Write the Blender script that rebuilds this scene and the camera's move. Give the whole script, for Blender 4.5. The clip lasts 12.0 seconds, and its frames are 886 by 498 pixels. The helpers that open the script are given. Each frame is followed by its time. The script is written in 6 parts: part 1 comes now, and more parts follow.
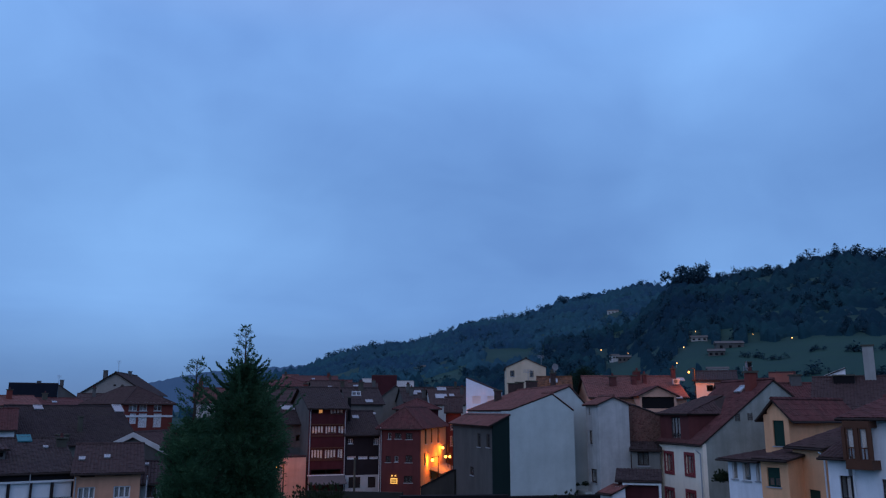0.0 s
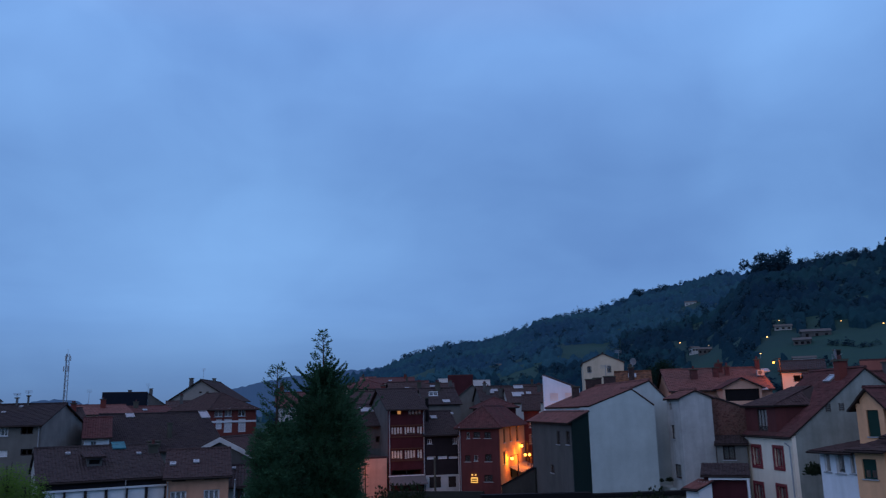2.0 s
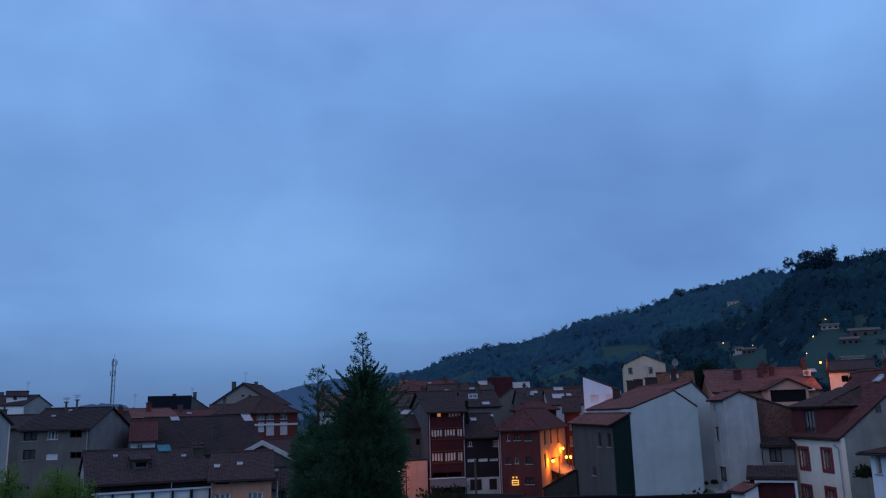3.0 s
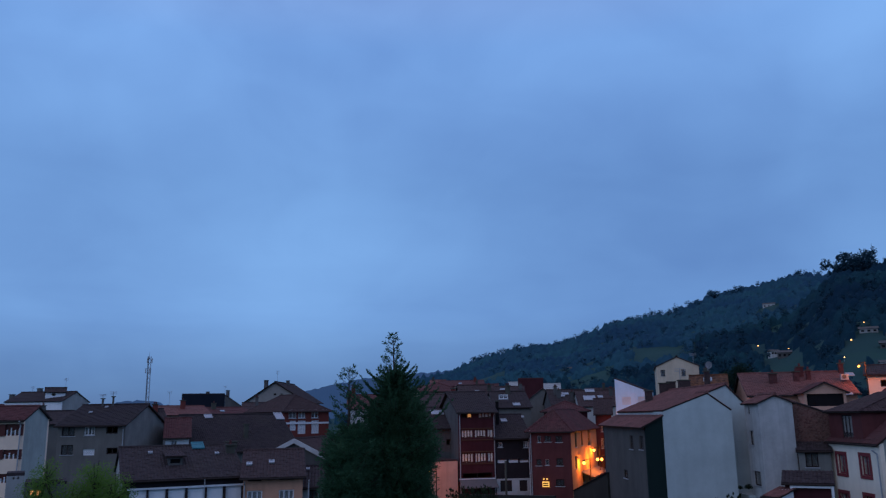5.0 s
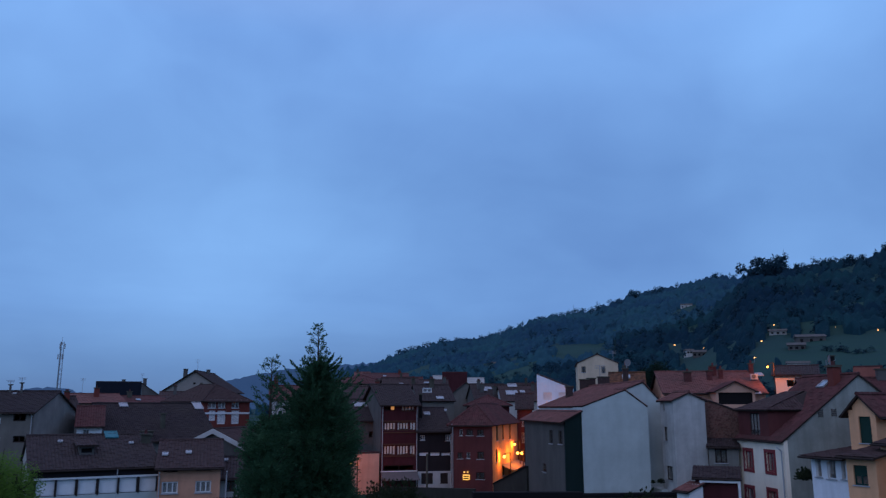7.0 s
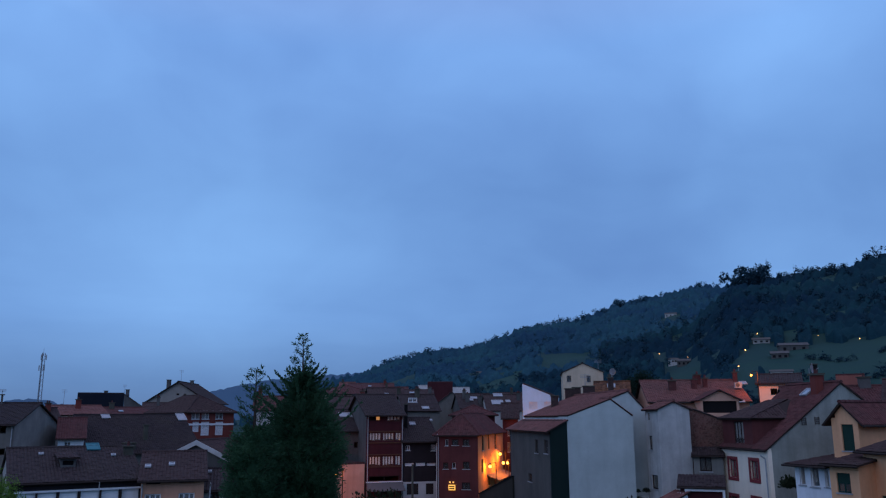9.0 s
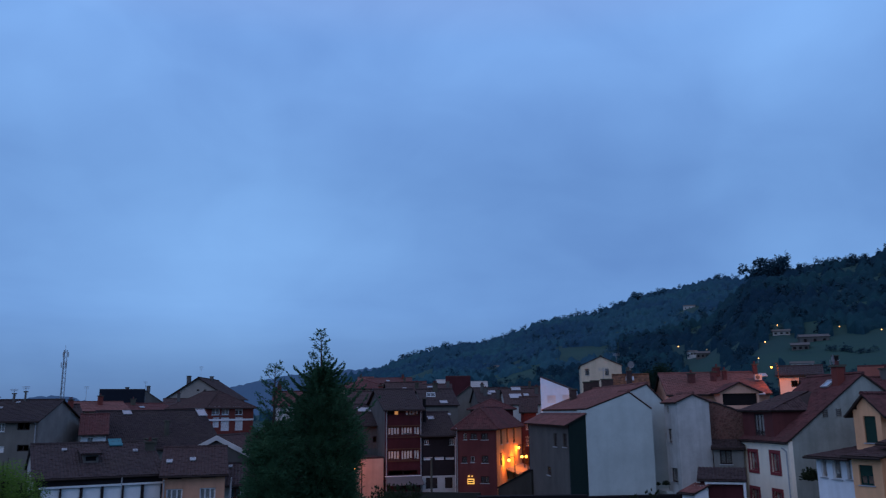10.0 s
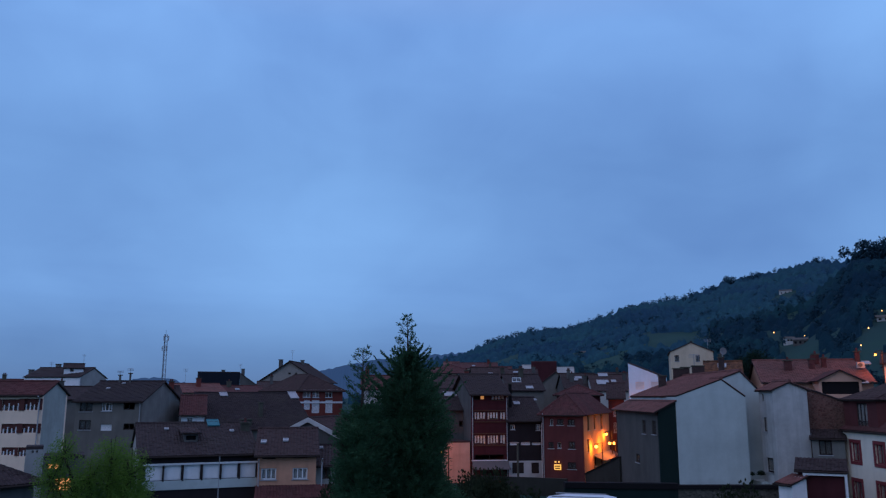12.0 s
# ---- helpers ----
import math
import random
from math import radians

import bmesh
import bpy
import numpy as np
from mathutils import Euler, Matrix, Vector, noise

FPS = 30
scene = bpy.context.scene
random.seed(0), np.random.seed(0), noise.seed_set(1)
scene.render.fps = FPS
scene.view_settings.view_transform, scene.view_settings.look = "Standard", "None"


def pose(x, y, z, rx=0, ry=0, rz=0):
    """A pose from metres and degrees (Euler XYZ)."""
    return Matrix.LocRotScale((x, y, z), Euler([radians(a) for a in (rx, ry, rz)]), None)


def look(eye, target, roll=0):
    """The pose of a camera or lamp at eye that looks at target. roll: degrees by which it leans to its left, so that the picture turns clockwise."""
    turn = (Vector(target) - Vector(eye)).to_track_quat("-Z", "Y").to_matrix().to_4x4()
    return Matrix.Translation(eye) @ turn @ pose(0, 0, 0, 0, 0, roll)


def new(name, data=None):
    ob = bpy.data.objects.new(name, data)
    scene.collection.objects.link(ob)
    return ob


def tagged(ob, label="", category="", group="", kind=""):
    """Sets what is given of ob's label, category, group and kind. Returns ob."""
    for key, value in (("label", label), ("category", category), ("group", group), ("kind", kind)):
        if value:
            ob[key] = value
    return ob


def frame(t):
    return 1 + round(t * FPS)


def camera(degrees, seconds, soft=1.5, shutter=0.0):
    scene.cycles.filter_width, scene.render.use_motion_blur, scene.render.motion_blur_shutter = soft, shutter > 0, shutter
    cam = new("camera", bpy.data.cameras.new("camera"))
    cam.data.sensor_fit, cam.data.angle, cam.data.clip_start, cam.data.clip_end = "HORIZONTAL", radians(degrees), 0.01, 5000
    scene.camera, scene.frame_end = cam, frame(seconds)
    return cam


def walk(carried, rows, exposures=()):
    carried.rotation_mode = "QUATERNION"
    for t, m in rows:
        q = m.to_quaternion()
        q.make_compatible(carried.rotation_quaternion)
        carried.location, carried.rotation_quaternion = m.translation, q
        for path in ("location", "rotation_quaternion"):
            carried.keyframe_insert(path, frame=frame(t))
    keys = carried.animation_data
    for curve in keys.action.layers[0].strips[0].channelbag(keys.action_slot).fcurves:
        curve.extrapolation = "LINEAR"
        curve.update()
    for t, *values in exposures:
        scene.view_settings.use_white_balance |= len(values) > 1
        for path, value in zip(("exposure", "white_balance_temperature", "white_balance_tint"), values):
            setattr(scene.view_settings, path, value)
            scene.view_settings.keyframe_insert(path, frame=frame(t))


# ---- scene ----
EYE = 9.5
cam = camera(58.5, 12.0, soft=1.2, shutter=0.4)
TURNS = [
    (0, 101.580, -0.118, -0.024),
    (0.5, 102.125, 0.354, 0.616),
    (1, 102.074, 0.090, 1.881),
    (1.5, 101.757, 0.567, 3.478),
    (2, 101.571, 1.313, 5.468),
    (2.5, 101.594, 1.667, 7.576),
    (2.7, 101.672, 1.714, 8.215),
    (4.3, 102.359, 0.861, 8.042),
    (4.5, 102.269, 0.934, 8.660),
    (5, 101.879, 0.879, 10.444),
    (5.5, 101.145, 0.347, 11.322),
    (6, 100.580, 0.734, 11.056),
    (6.5, 100.719, 0.651, 7.966),
    (7, 101.336, 0.016, 5.007),
    (7.5, 102.077, 0.075, 4.132),
    (9.5, 101.941, 0.322, 4.001),
    (10, 101.630, 0.632, 5.275),
    (10.5, 101.457, 0.405, 7.457),
    (11, 101.483, 0.145, 8.857),
    (11.5, 101.050, 0.106, 10.096),
    (12, 100.604, -0.039, 11.371),
]
BREATH = [(0, 0.04), (1.5, 0.0), (2.5, -0.08), (5, -0.09), (6, -0.04), (7, 0.04), (9.5, 0.01), (10.5, -0.03), (12, -0.02)]
walk(cam, [(t, pose(0, 0, EYE, rx, ry, rz)) for t, rx, ry, rz in TURNS], exposures=BREATH)

# ---------------- sky and light ----------------
world = bpy.data.worlds.new("dusk_sky")
scene.world = world
world.use_nodes = True


class Nodes:
    """Small helper to wire node trees."""

    def __init__(self, tree):
        self.tree = tree
        tree.nodes.clear()

    def add(self, kind, inputs=None, **props):
        n = self.tree.nodes.new(kind)
        for k, v in props.items():
            setattr(n, k, v)
        for k, v in (inputs or {}).items():
            if hasattr(v, "is_output"):
                self.tree.links.new(v, n.inputs[k])
            else:
                n.inputs[k].default_value = v
        return n

    def math(self, op, a, b=0.0, c=0.0, clamp=False):
        return self.add("ShaderNodeMath", {0: a, 1: b, 2: c}, operation=op, use_clamp=clamp).outputs[0]

    def mix(self, fac, a, b, blend="MIX"):
        n = self.add("ShaderNodeMix", {0: fac, 6: a, 7: b}, data_type="RGBA", blend_type=blend)
        return n.outputs[2]

    def ramp(self, fac, stops):
        n = self.add("ShaderNodeValToRGB", {0: fac})
        e = n.color_ramp.elements
        while len(e) < len(stops):
            e.new(0.5)
        for el, (p, c) in zip(e, stops):
            el.position, el.color = p, (*c, 1) if len(c) == 3 else c
        return n.outputs[0]

    def noise(self, vec, scale, detail=4.0, rough=0.55, distort=0.0):
        return self.add("ShaderNodeTexNoise", {"Vector": vec, "Scale": scale, "Detail": detail, "Roughness": rough, "Distortion": distort}).outputs[0]


def aim(az, el):
    a, e = radians(az), radians(el)
    return (math.sin(a) * math.cos(e), math.cos(a) * math.cos(e), math.sin(e))


def build_sky():
    w = Nodes(world.node_tree)
    co = w.add("ShaderNodeTexCoord").outputs["Generated"]
    z = w.add("ShaderNodeSeparateXYZ", {0: co}).outputs[2]
    # base of the overcast: hazy blue by the horizon, brighter band, greyer zenith
    base = w.ramp(w.math("MULTIPLY_ADD", z, 0.5, 0.5), [
        (0.0, (0.05, 0.06, 0.08)), (0.495, (0.10, 0.17, 0.34)), (0.52, (0.122, 0.24, 0.49)), (0.56, (0.172, 0.35, 0.715)),
        (0.64, (0.158, 0.328, 0.69)), (0.72, (0.187, 0.38, 0.80)), (0.80, (0.29, 0.42, 0.80)), (1.0, (0.52, 0.49, 0.77))])
    # broad soft banks of cloud
    flat = w.add("ShaderNodeMapping", {"Vector": co, "Scale": (1.0, 1.0, 1.8)}).outputs[0]
    n1 = w.noise(flat, 2.3, 3.0, 0.45, 0.6)
    n2 = w.noise(flat, 6.0, 5.0, 0.5, 0.8)
    bank = w.math("ADD", w.math("MULTIPLY", w.math("SUBTRACT", n1, 0.5), 0.55), w.math("MULTIPLY", w.math("SUBTRACT", n2, 0.5), 0.22))
    for az, el, width, gain in BANKS:
        dot = w.add("ShaderNodeVectorMath", {0: co, 1: aim(az, el)}, operation="DOT_PRODUCT").outputs["Value"]
        lobe = w.math("EXPONENT", w.math("DIVIDE", w.math("SUBTRACT", dot, 1.0), 1 - math.cos(radians(width))))
        bank = w.math("ADD", bank, w.math("MULTIPLY", lobe, gain))
    # faint streaks of cloud fanning out from the bright gap
    c = w.add("ShaderNodeSeparateXYZ", {0: co}).outputs
    px = w.math("ADD", w.math("DIVIDE", c[0], w.math("MAXIMUM", c[1], 0.2)), 0.36)
    pz = w.math("SUBTRACT", w.math("DIVIDE", c[2], w.math("MAXIMUM", c[1], 0.2)), 0.10)
    turn = w.math("ARCTAN2", pz, px)
    reach = w.math("SQRT", w.math("ADD", w.math("MULTIPLY", px, px), w.math("MULTIPLY", pz, pz)))
    fan = w.noise(w.add("ShaderNodeCombineXYZ", {0: w.math("MULTIPLY", turn, 1.7), 1: w.math("MULTIPLY", reach, 2.2), 2: 4.0}).outputs[0], 1.6, 5.0, 0.55, 0.5)
    far = w.math("MULTIPLY", reach, 3.0, clamp=True)
    bank = w.math("ADD", bank, w.math("MULTIPLY", w.math("MULTIPLY", w.math("SUBTRACT", fan, 0.5), far), 0.15))
    # thin layered veils low over the horizon
    low = w.add("ShaderNodeMapping", {"Vector": co, "Scale": (1.6, 1.6, 14.0)}).outputs[0]
    veil = w.math("MULTIPLY", w.math("SUBTRACT", w.noise(low, 2.0, 4.0, 0.5, 0.4), 0.5), w.math("SUBTRACT", 1.0, w.math("MULTIPLY", z, 4.0, clamp=True)))
    bank = w.math("ADD", bank, w.math("MULTIPLY", veil, 0.34))
    # thicker cloud loses red sooner than blue
    tint = w.add("ShaderNodeVectorMath", {0: (1.08, 1.0, 0.72), "Scale": bank}, operation="SCALE").outputs[0]
    gain = w.add("ShaderNodeVectorMath", {0: tint, 1: (1.0, 1.0, 1.0)}, operation="ADD").outputs[0]
    col = w.add("ShaderNodeVectorMath", {0: base, 1: gain}, operation="MULTIPLY").outputs[0]
    bg = w.add("ShaderNodeBackground", {"Color": col, "Strength": 1.0})
    w.add("ShaderNodeOutputWorld", {"Surface": bg.outputs[0]})


# soft brighter and darker banks of the cloud cover: azimuth, elevation, width, gain
BANKS = [(-17, 13, 8, 0.16), (-26, 7, 7, 0.10), (9, 17, 9, -0.10), (-13, 21, 6, -0.10), (14, 28, 9, 0.05), (-36, 23, 9, 0.16), (4, 8, 7, -0.06), (-20, 9.5, 6, 0.07), (-8, 24, 9, -0.07), (22, 25, 8, 0.08)]
build_sky()
sun = new("sun", bpy.data.lights.new("sun", "SUN"))
sun.data.energy, sun.data.angle, sun.data.color = 0.24, radians(40), (0.95, 0.9, 1.0)
sun.matrix_world = look((-75, -110, 90), (0, 60, 0))

# ---------------- materials ----------------
MATS = {}


def finish(m, n, color, rough, bump=None, strength=0.3, dist=0.02, metal=0.0, **more):
    ins = {"Base Color": color, "Roughness": rough, "Metallic": metal}
    if bump is not None:
        ins["Normal"] = n.add("ShaderNodeBump", {"Height": bump, "Strength": strength, "Distance": dist}).outputs[0]
    if not metal and "Specular IOR Level" not in more:
        ins["Specular IOR Level"] = 0.12
    ins.update(more)
    b = n.add("ShaderNodeBsdfPrincipled", ins)
    n.add("ShaderNodeOutputMaterial", {"Surface": b.outputs[0]})
    return m


def start(name):
    m = bpy.data.materials.new(name)
    m.use_nodes = True
    MATS[name] = m
    n = Nodes(m.node_tree)
    return m, n, n.add("ShaderNodeTexCoord").outputs["Object"]


def dim(c, k):
    return tuple(min(1, x * k) for x in c) + (1,)


def plaster(name, c, stain=0.35, streak=0.5):
    """Painted render with rain streaks, blotches and grain."""
    m, n, co = start(name)
    blot = n.noise(co, 0.45, 5, 0.6)
    tall = n.add("ShaderNodeMapping", {"Vector": co, "Scale": (2.2, 2.2, 0.16)}).outputs[0]
    run = n.ramp(n.noise(tall, 1.0, 5, 0.6), [(0.46, (0, 0, 0)), (0.72, (1, 1, 1))])
    grain = n.noise(co, 14, 4, 0.6)
    patch = n.noise(co, 1.7, 6, 0.65, 0.8)
    col = n.mix(n.ramp(blot, [(0.35, (0, 0, 0)), (0.75, (1, 1, 1))]), dim(c, 1.06), dim(c, 1 - stain))
    col = n.mix(n.math("MULTIPLY", run, streak), col, dim((c[0] * 0.8, c[1] * 0.82, c[2] * 0.8), 0.62))
    col = n.mix(n.math("MULTIPLY", n.ramp(patch, [(0.5, (0, 0, 0)), (0.68, (1, 1, 1))]), 0.35 * stain + 0.05), col, dim((c[0] * 0.9, c[1] * 0.88, c[2] * 0.82), 0.6))
    col = n.mix(0.25, col, n.mix(grain, dim(c, 0.6), dim(c, 1.2)))
    return finish(m, n, col, 0.9, grain, 0.25, 0.02)


def roof_tiles(name, c, moss=0.45, spread=0.38):
    """Clay tiles: each tile its own tone, lichen and dark weathering."""
    m, n, co = start(name)
    cell = n.add("ShaderNodeTexVoronoi", {"Vector": co, "Scale": 3.2}).outputs["Color"]
    tone = n.add("ShaderNodeSeparateColor", {0: cell}).outputs[0]
    big = n.noise(co, 0.35, 6, 0.62)
    small = n.noise(co, 9, 4, 0.6)
    rnd = n.add("ShaderNodeObjectInfo").outputs["Random"]
    col = n.mix(tone, dim(c, 1 - spread), dim(c, 1 + spread))
    col = n.mix(n.math("MULTIPLY", n.ramp(big, [(0.42, (0, 0, 0)), (0.7, (1, 1, 1))]), moss), col, (0.055, 0.045, 0.038, 1))
    col = n.mix(n.math("MULTIPLY", n.ramp(small, [(0.58, (0, 0, 0)), (0.75, (1, 1, 1))]), 0.35), col, (0.2, 0.18, 0.15, 1))
    col = n.mix(n.math("MULTIPLY", rnd, 0.25), col, dim(c, 0.6))
    return finish(m, n, col, 0.85, small, 0.5, 0.02)


def plain(name, c, rough=0.6, metal=0.0, vary=0.25, scale=3.0):
    m, n, co = start(name)
    a = n.noise(co, scale, 5, 0.6)
    b = n.noise(co, scale * 9, 3, 0.6)
    col = n.mix(a, dim(c, 1 + vary), dim(c, 1 - vary))
    col = n.mix(0.3, col, n.mix(b, dim(c, 1.2), dim(c, 0.7)))
    return finish(m, n, col, rough, b, 0.2, 0.01, metal)


def glow(name, c, strength):
    m, n, co = start(name)
    soft = n.noise(co, 2.5, 2, 0.5)
    col = n.mix(soft, dim(c, 1.0), dim(c, 0.65))
    return finish(m, n, (0.3, 0.25, 0.2, 1), 0.5, None, **{"Emission Color": col, "Emission Strength": strength})


def glass(name, tint=(0.55, 0.6, 0.62)):
    m, n, co = start(name)
    wave = n.noise(co, 0.8, 2, 0.5)
    return finish(m, n, (*tint, 1), 0.03, wave, 0.03, 0.02, **{"Transmission Weight": 0.97, "IOR": 1.45, "Specular IOR Level": 0.6})


def foliage(name, dark, light, rough=0.7):
    m, n, co = start(name)
    isl = n.add("ShaderNodeNewGeometry").outputs["Random Per Island"]
    big = n.noise(co, 0.25, 4, 0.6)
    col = n.mix(isl, (*dark, 1), (*light, 1))
    col = n.mix(n.ramp(big, [(0.35, (0, 0, 0)), (0.7, (1, 1, 1))]), col, dim(dark, 0.8))
    more = ({"Base Color": col, "Roughness": rough, "Specular IOR Level": 0.1, "Normal": n.add("ShaderNodeBump", {"Height": n.noise(co, 6, 4, 0.6), "Strength": 0.4, "Distance": 0.05}).outputs[0]})
    leaf = n.add("ShaderNodeBsdfPrincipled", more).outputs[0]
    thin = n.add("ShaderNodeBsdfTranslucent", {"Color": col}).outputs[0]
    both = n.add("ShaderNodeMixShader", {0: 0.4, 1: leaf, 2: thin}).outputs[0]
    n.add("ShaderNodeOutputMaterial", {"Surface": both})
    return m


plaster("white_plaster", (0.475, 0.535, 0.515), 0.26, 0.16)
plaster("old_white", (0.52, 0.51, 0.49), 0.35, 0.35)
plaster("pink_white", (0.90, 0.67, 0.50), 0.15, 0.15)
plaster("lean_grey", (0.115, 0.108, 0.098), 0.35, 0.3)
plaster("clean_white", (0.84, 0.82, 0.81), 0.15, 0.2)
plaster("grey_plaster", (0.175, 0.162, 0.145), 0.35, 0.35)
plaster("grey_side", (0.24, 0.235, 0.215), 0.5, 0.6)
plaster("green_grey", (0.40, 0.425, 0.385), 0.4, 0.4)
plaster("pale_grey", (0.36, 0.36, 0.34), 0.35, 0.3)
plaster("dark_grey", (0.12, 0.115, 0.11), 0.4, 0.6)
plaster("cream", (0.62, 0.50, 0.36), 0.25, 0.4)
plaster("tan", (0.60, 0.31, 0.20), 0.3, 0.4)
plaster("yellow", (0.84, 0.45, 0.25), 0.25, 0.35)
plaster("brick_pink", (0.30, 0.11, 0.085), 0.3, 0.3)
plaster("salmon", (0.62, 0.36, 0.26), 0.25, 0.3)
plaster("ochre", (0.50, 0.30, 0.14), 0.3, 0.4)
plaster("red_render", (0.128, 0.042, 0.041), 0.4, 0.4)
plaster("maroon", (0.076, 0.021, 0.025), 0.4, 0.4)
plaster("black_wood", (0.03, 0.024, 0.026), 0.4, 0.3)
plaster("red_brick", (0.19, 0.052, 0.042), 0.3, 0.3)
plaster("blue_white", (0.80, 0.82, 0.86), 0.2, 0.35)
plaster("cream_white", (0.92, 0.81, 0.66), 0.12, 0.2)
plaster("cool_white", (0.66, 0.80, 0.92), 0.12, 0.2)
plaster("side_grey", (0.32, 0.345, 0.31), 0.55, 0.6)
plaster("green_black", (0.012, 0.026, 0.024), 0.3, 0.3)
plaster("navy", (0.014, 0.018, 0.028), 0.3, 0.3)
plaster("beige_grey", (0.30, 0.27, 0.24), 0.25, 0.2)
plaster("dark_stone", (0.045, 0.044, 0.038), 0.5, 0.4)
plaster("stone", (0.10, 0.095, 0.075), 0.6, 0.6)
plaster("stained_white", (0.50, 0.50, 0.48), 0.55, 0.7)
roof_tiles("tile_brown", (0.062, 0.039, 0.038), 0.5, 0.22)
roof_tiles("tile_soot", (0.036, 0.028, 0.030), 0.5, 0.25)
roof_tiles("tile_dark", (0.046, 0.034, 0.035), 0.5, 0.22)
roof_tiles("tile_red", (0.105, 0.040, 0.039), 0.4, 0.24)
roof_tiles("tile_pink", (0.17, 0.074, 0.064), 0.45, 0.25)
roof_tiles("tile_orange", (0.14, 0.058, 0.028), 0.5, 0.6)
roof_tiles("tile_rust", (0.11, 0.05, 0.036), 0.6, 0.6)
plain("white_paint", (0.72, 0.72, 0.72), 0.5)
plain("grey_paint", (0.35, 0.36, 0.37), 0.5)
plain("red_paint", (0.22, 0.045, 0.05), 0.5)
plain("green_paint", (0.016, 0.045, 0.035), 0.5)
plain("shutter_brown", (0.10, 0.035, 0.030), 0.6)
plain("brown_wood", (0.10, 0.045, 0.028), 0.6)
plain("dark_wood", (0.035, 0.025, 0.022), 0.7)
plain("near_black", (0.012, 0.011, 0.012), 0.9)
plain("steel", (0.30, 0.31, 0.33), 0.45, 0.8)
plain("curtain", (0.34, 0.34, 0.34), 0.9)
plain("tarp", (0.055, 0.19, 0.22), 0.8)
plain("car_white", (0.70, 0.72, 0.75), 0.25)
plain("bark", (0.06, 0.045, 0.035), 0.9)
plain("awning_grey", (0.13, 0.12, 0.12), 0.8)
glass("glass", (0.82, 0.85, 0.86))
def sky_pane(name):
    """Glossy roof glazing that mirrors the sky."""
    m, n, co = start(name)
    dust = n.noise(co, 1.5, 4, 0.6)
    col = n.mix(dust, (0.16, 0.19, 0.22, 1), (0.34, 0.37, 0.40, 1))
    return finish(m, n, col, 0.12, dust, 0.05, 0.01, **{"Specular IOR Level": 0.9})


sky_pane("skylight_glass")
glow("lit_warm", (1.0, 0.40, 0.09), 1.1)
glow("lit_sign", (1.0, 0.50, 0.07), 1.3)
glow("lamp_glow", (1.0, 0.40, 0.05), 9.0)
glow("lamp_far", (1.0, 0.45, 0.12), 7.0)
foliage("needles", (0.043, 0.110, 0.056), (0.074, 0.164, 0.078))
foliage("leaves_bright", (0.13, 0.24, 0.045), (0.19, 0.32, 0.06))
# forest: hillside haze put into the leaf colour as extra blue
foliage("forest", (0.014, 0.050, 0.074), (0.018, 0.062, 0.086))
foliage("dark_leaves", (0.014, 0.036, 0.024), (0.028, 0.060, 0.036))
foliage("scrub", (0.020, 0.032, 0.016), (0.045, 0.06, 0.03))



def rubble(name, a, b, mortar):
    """Old wall of small uneven stones and brick in thick mortar."""
    m, n, co = start(name)
    v = n.add("ShaderNodeTexVoronoi", {"Vector": co, "Scale": 7.0, "Randomness": 1.0})
    edge = n.add("ShaderNodeTexVoronoi", {"Vector": co, "Scale": 7.0}, feature="DISTANCE_TO_EDGE").outputs["Distance"]
    tone = n.add("ShaderNodeSeparateColor", {0: v.outputs["Color"]}).outputs[1]
    big = n.noise(co, 0.5, 5, 0.6)
    col = n.mix(tone, (*a, 1), (*b, 1))
    col = n.mix(n.ramp(big, [(0.4, (0, 0, 0)), (0.7, (0.7, 0.7, 0.7))]), col, (0.035, 0.033, 0.025, 1))
    col = n.mix(n.ramp(edge, [(0.0, (1, 1, 1)), (0.06, (0, 0, 0))]), col, (*mortar, 1))
    return finish(m, n, col, 0.9, edge, 0.6, 0.04)


rubble("rubble", (0.12, 0.052, 0.044), (0.20, 0.10, 0.08), (0.17, 0.12, 0.10))
rubble("old_stone", (0.040, 0.042, 0.034), (0.13, 0.125, 0.105), (0.085, 0.08, 0.068))
glow("lit_dim", (1.0, 0.42, 0.12), 0.5)

# ---------------- building blocks ----------------


def mesh_of(name, verts, faces, mat):
    me = bpy.data.meshes.new(name)
    me.from_pydata([tuple(v) for v in verts], [], faces)
    me.materials.append(MATS[mat])
    me.update()
    return me


def part(name, bm, mat, parent, label="", smooth=False):
    """Link a bmesh (or verts and faces) as one mesh object under a thing or a part."""
    if isinstance(bm, tuple):
        me = mesh_of(name, bm[0], bm[1], mat)
    else:
        bmesh.ops.recalc_face_normals(bm, faces=bm.faces)
        me = bpy.data.meshes.new(name)
        bm.to_mesh(me)
        bm.free()
        me.materials.append(MATS[mat])
    if smooth:
        for p in me.polygons:
            p.use_smooth = True
    ob = new(name, me)
    ob.parent = parent
    if mat == "glass":
        ob.visible_shadow = False
    return tagged(ob, label) if label else ob


def thing(name, m, label, category, group="", kind=""):
    ob = new(name)
    ob.empty_display_size = 0.5
    ob.matrix_world = m
    return tagged(ob, label, category, group, kind)


def box(bm, x0, y0, z0, x1, y1, z1, m=None):
    c = [(x0, y0, z0), (x1, y0, z0), (x1, y1, z0), (x0, y1, z0), (x0, y0, z1), (x1, y0, z1), (x1, y1, z1), (x0, y1, z1)]
    v = [bm.verts.new(m @ Vector(p) if m else p) for p in c]
    for f in ((0, 3, 2, 1), (4, 5, 6, 7), (0, 1, 5, 4), (1, 2, 6, 5), (2, 3, 7, 6), (3, 0, 4, 7)):
        bm.faces.new([v[i] for i in f])
    return bm


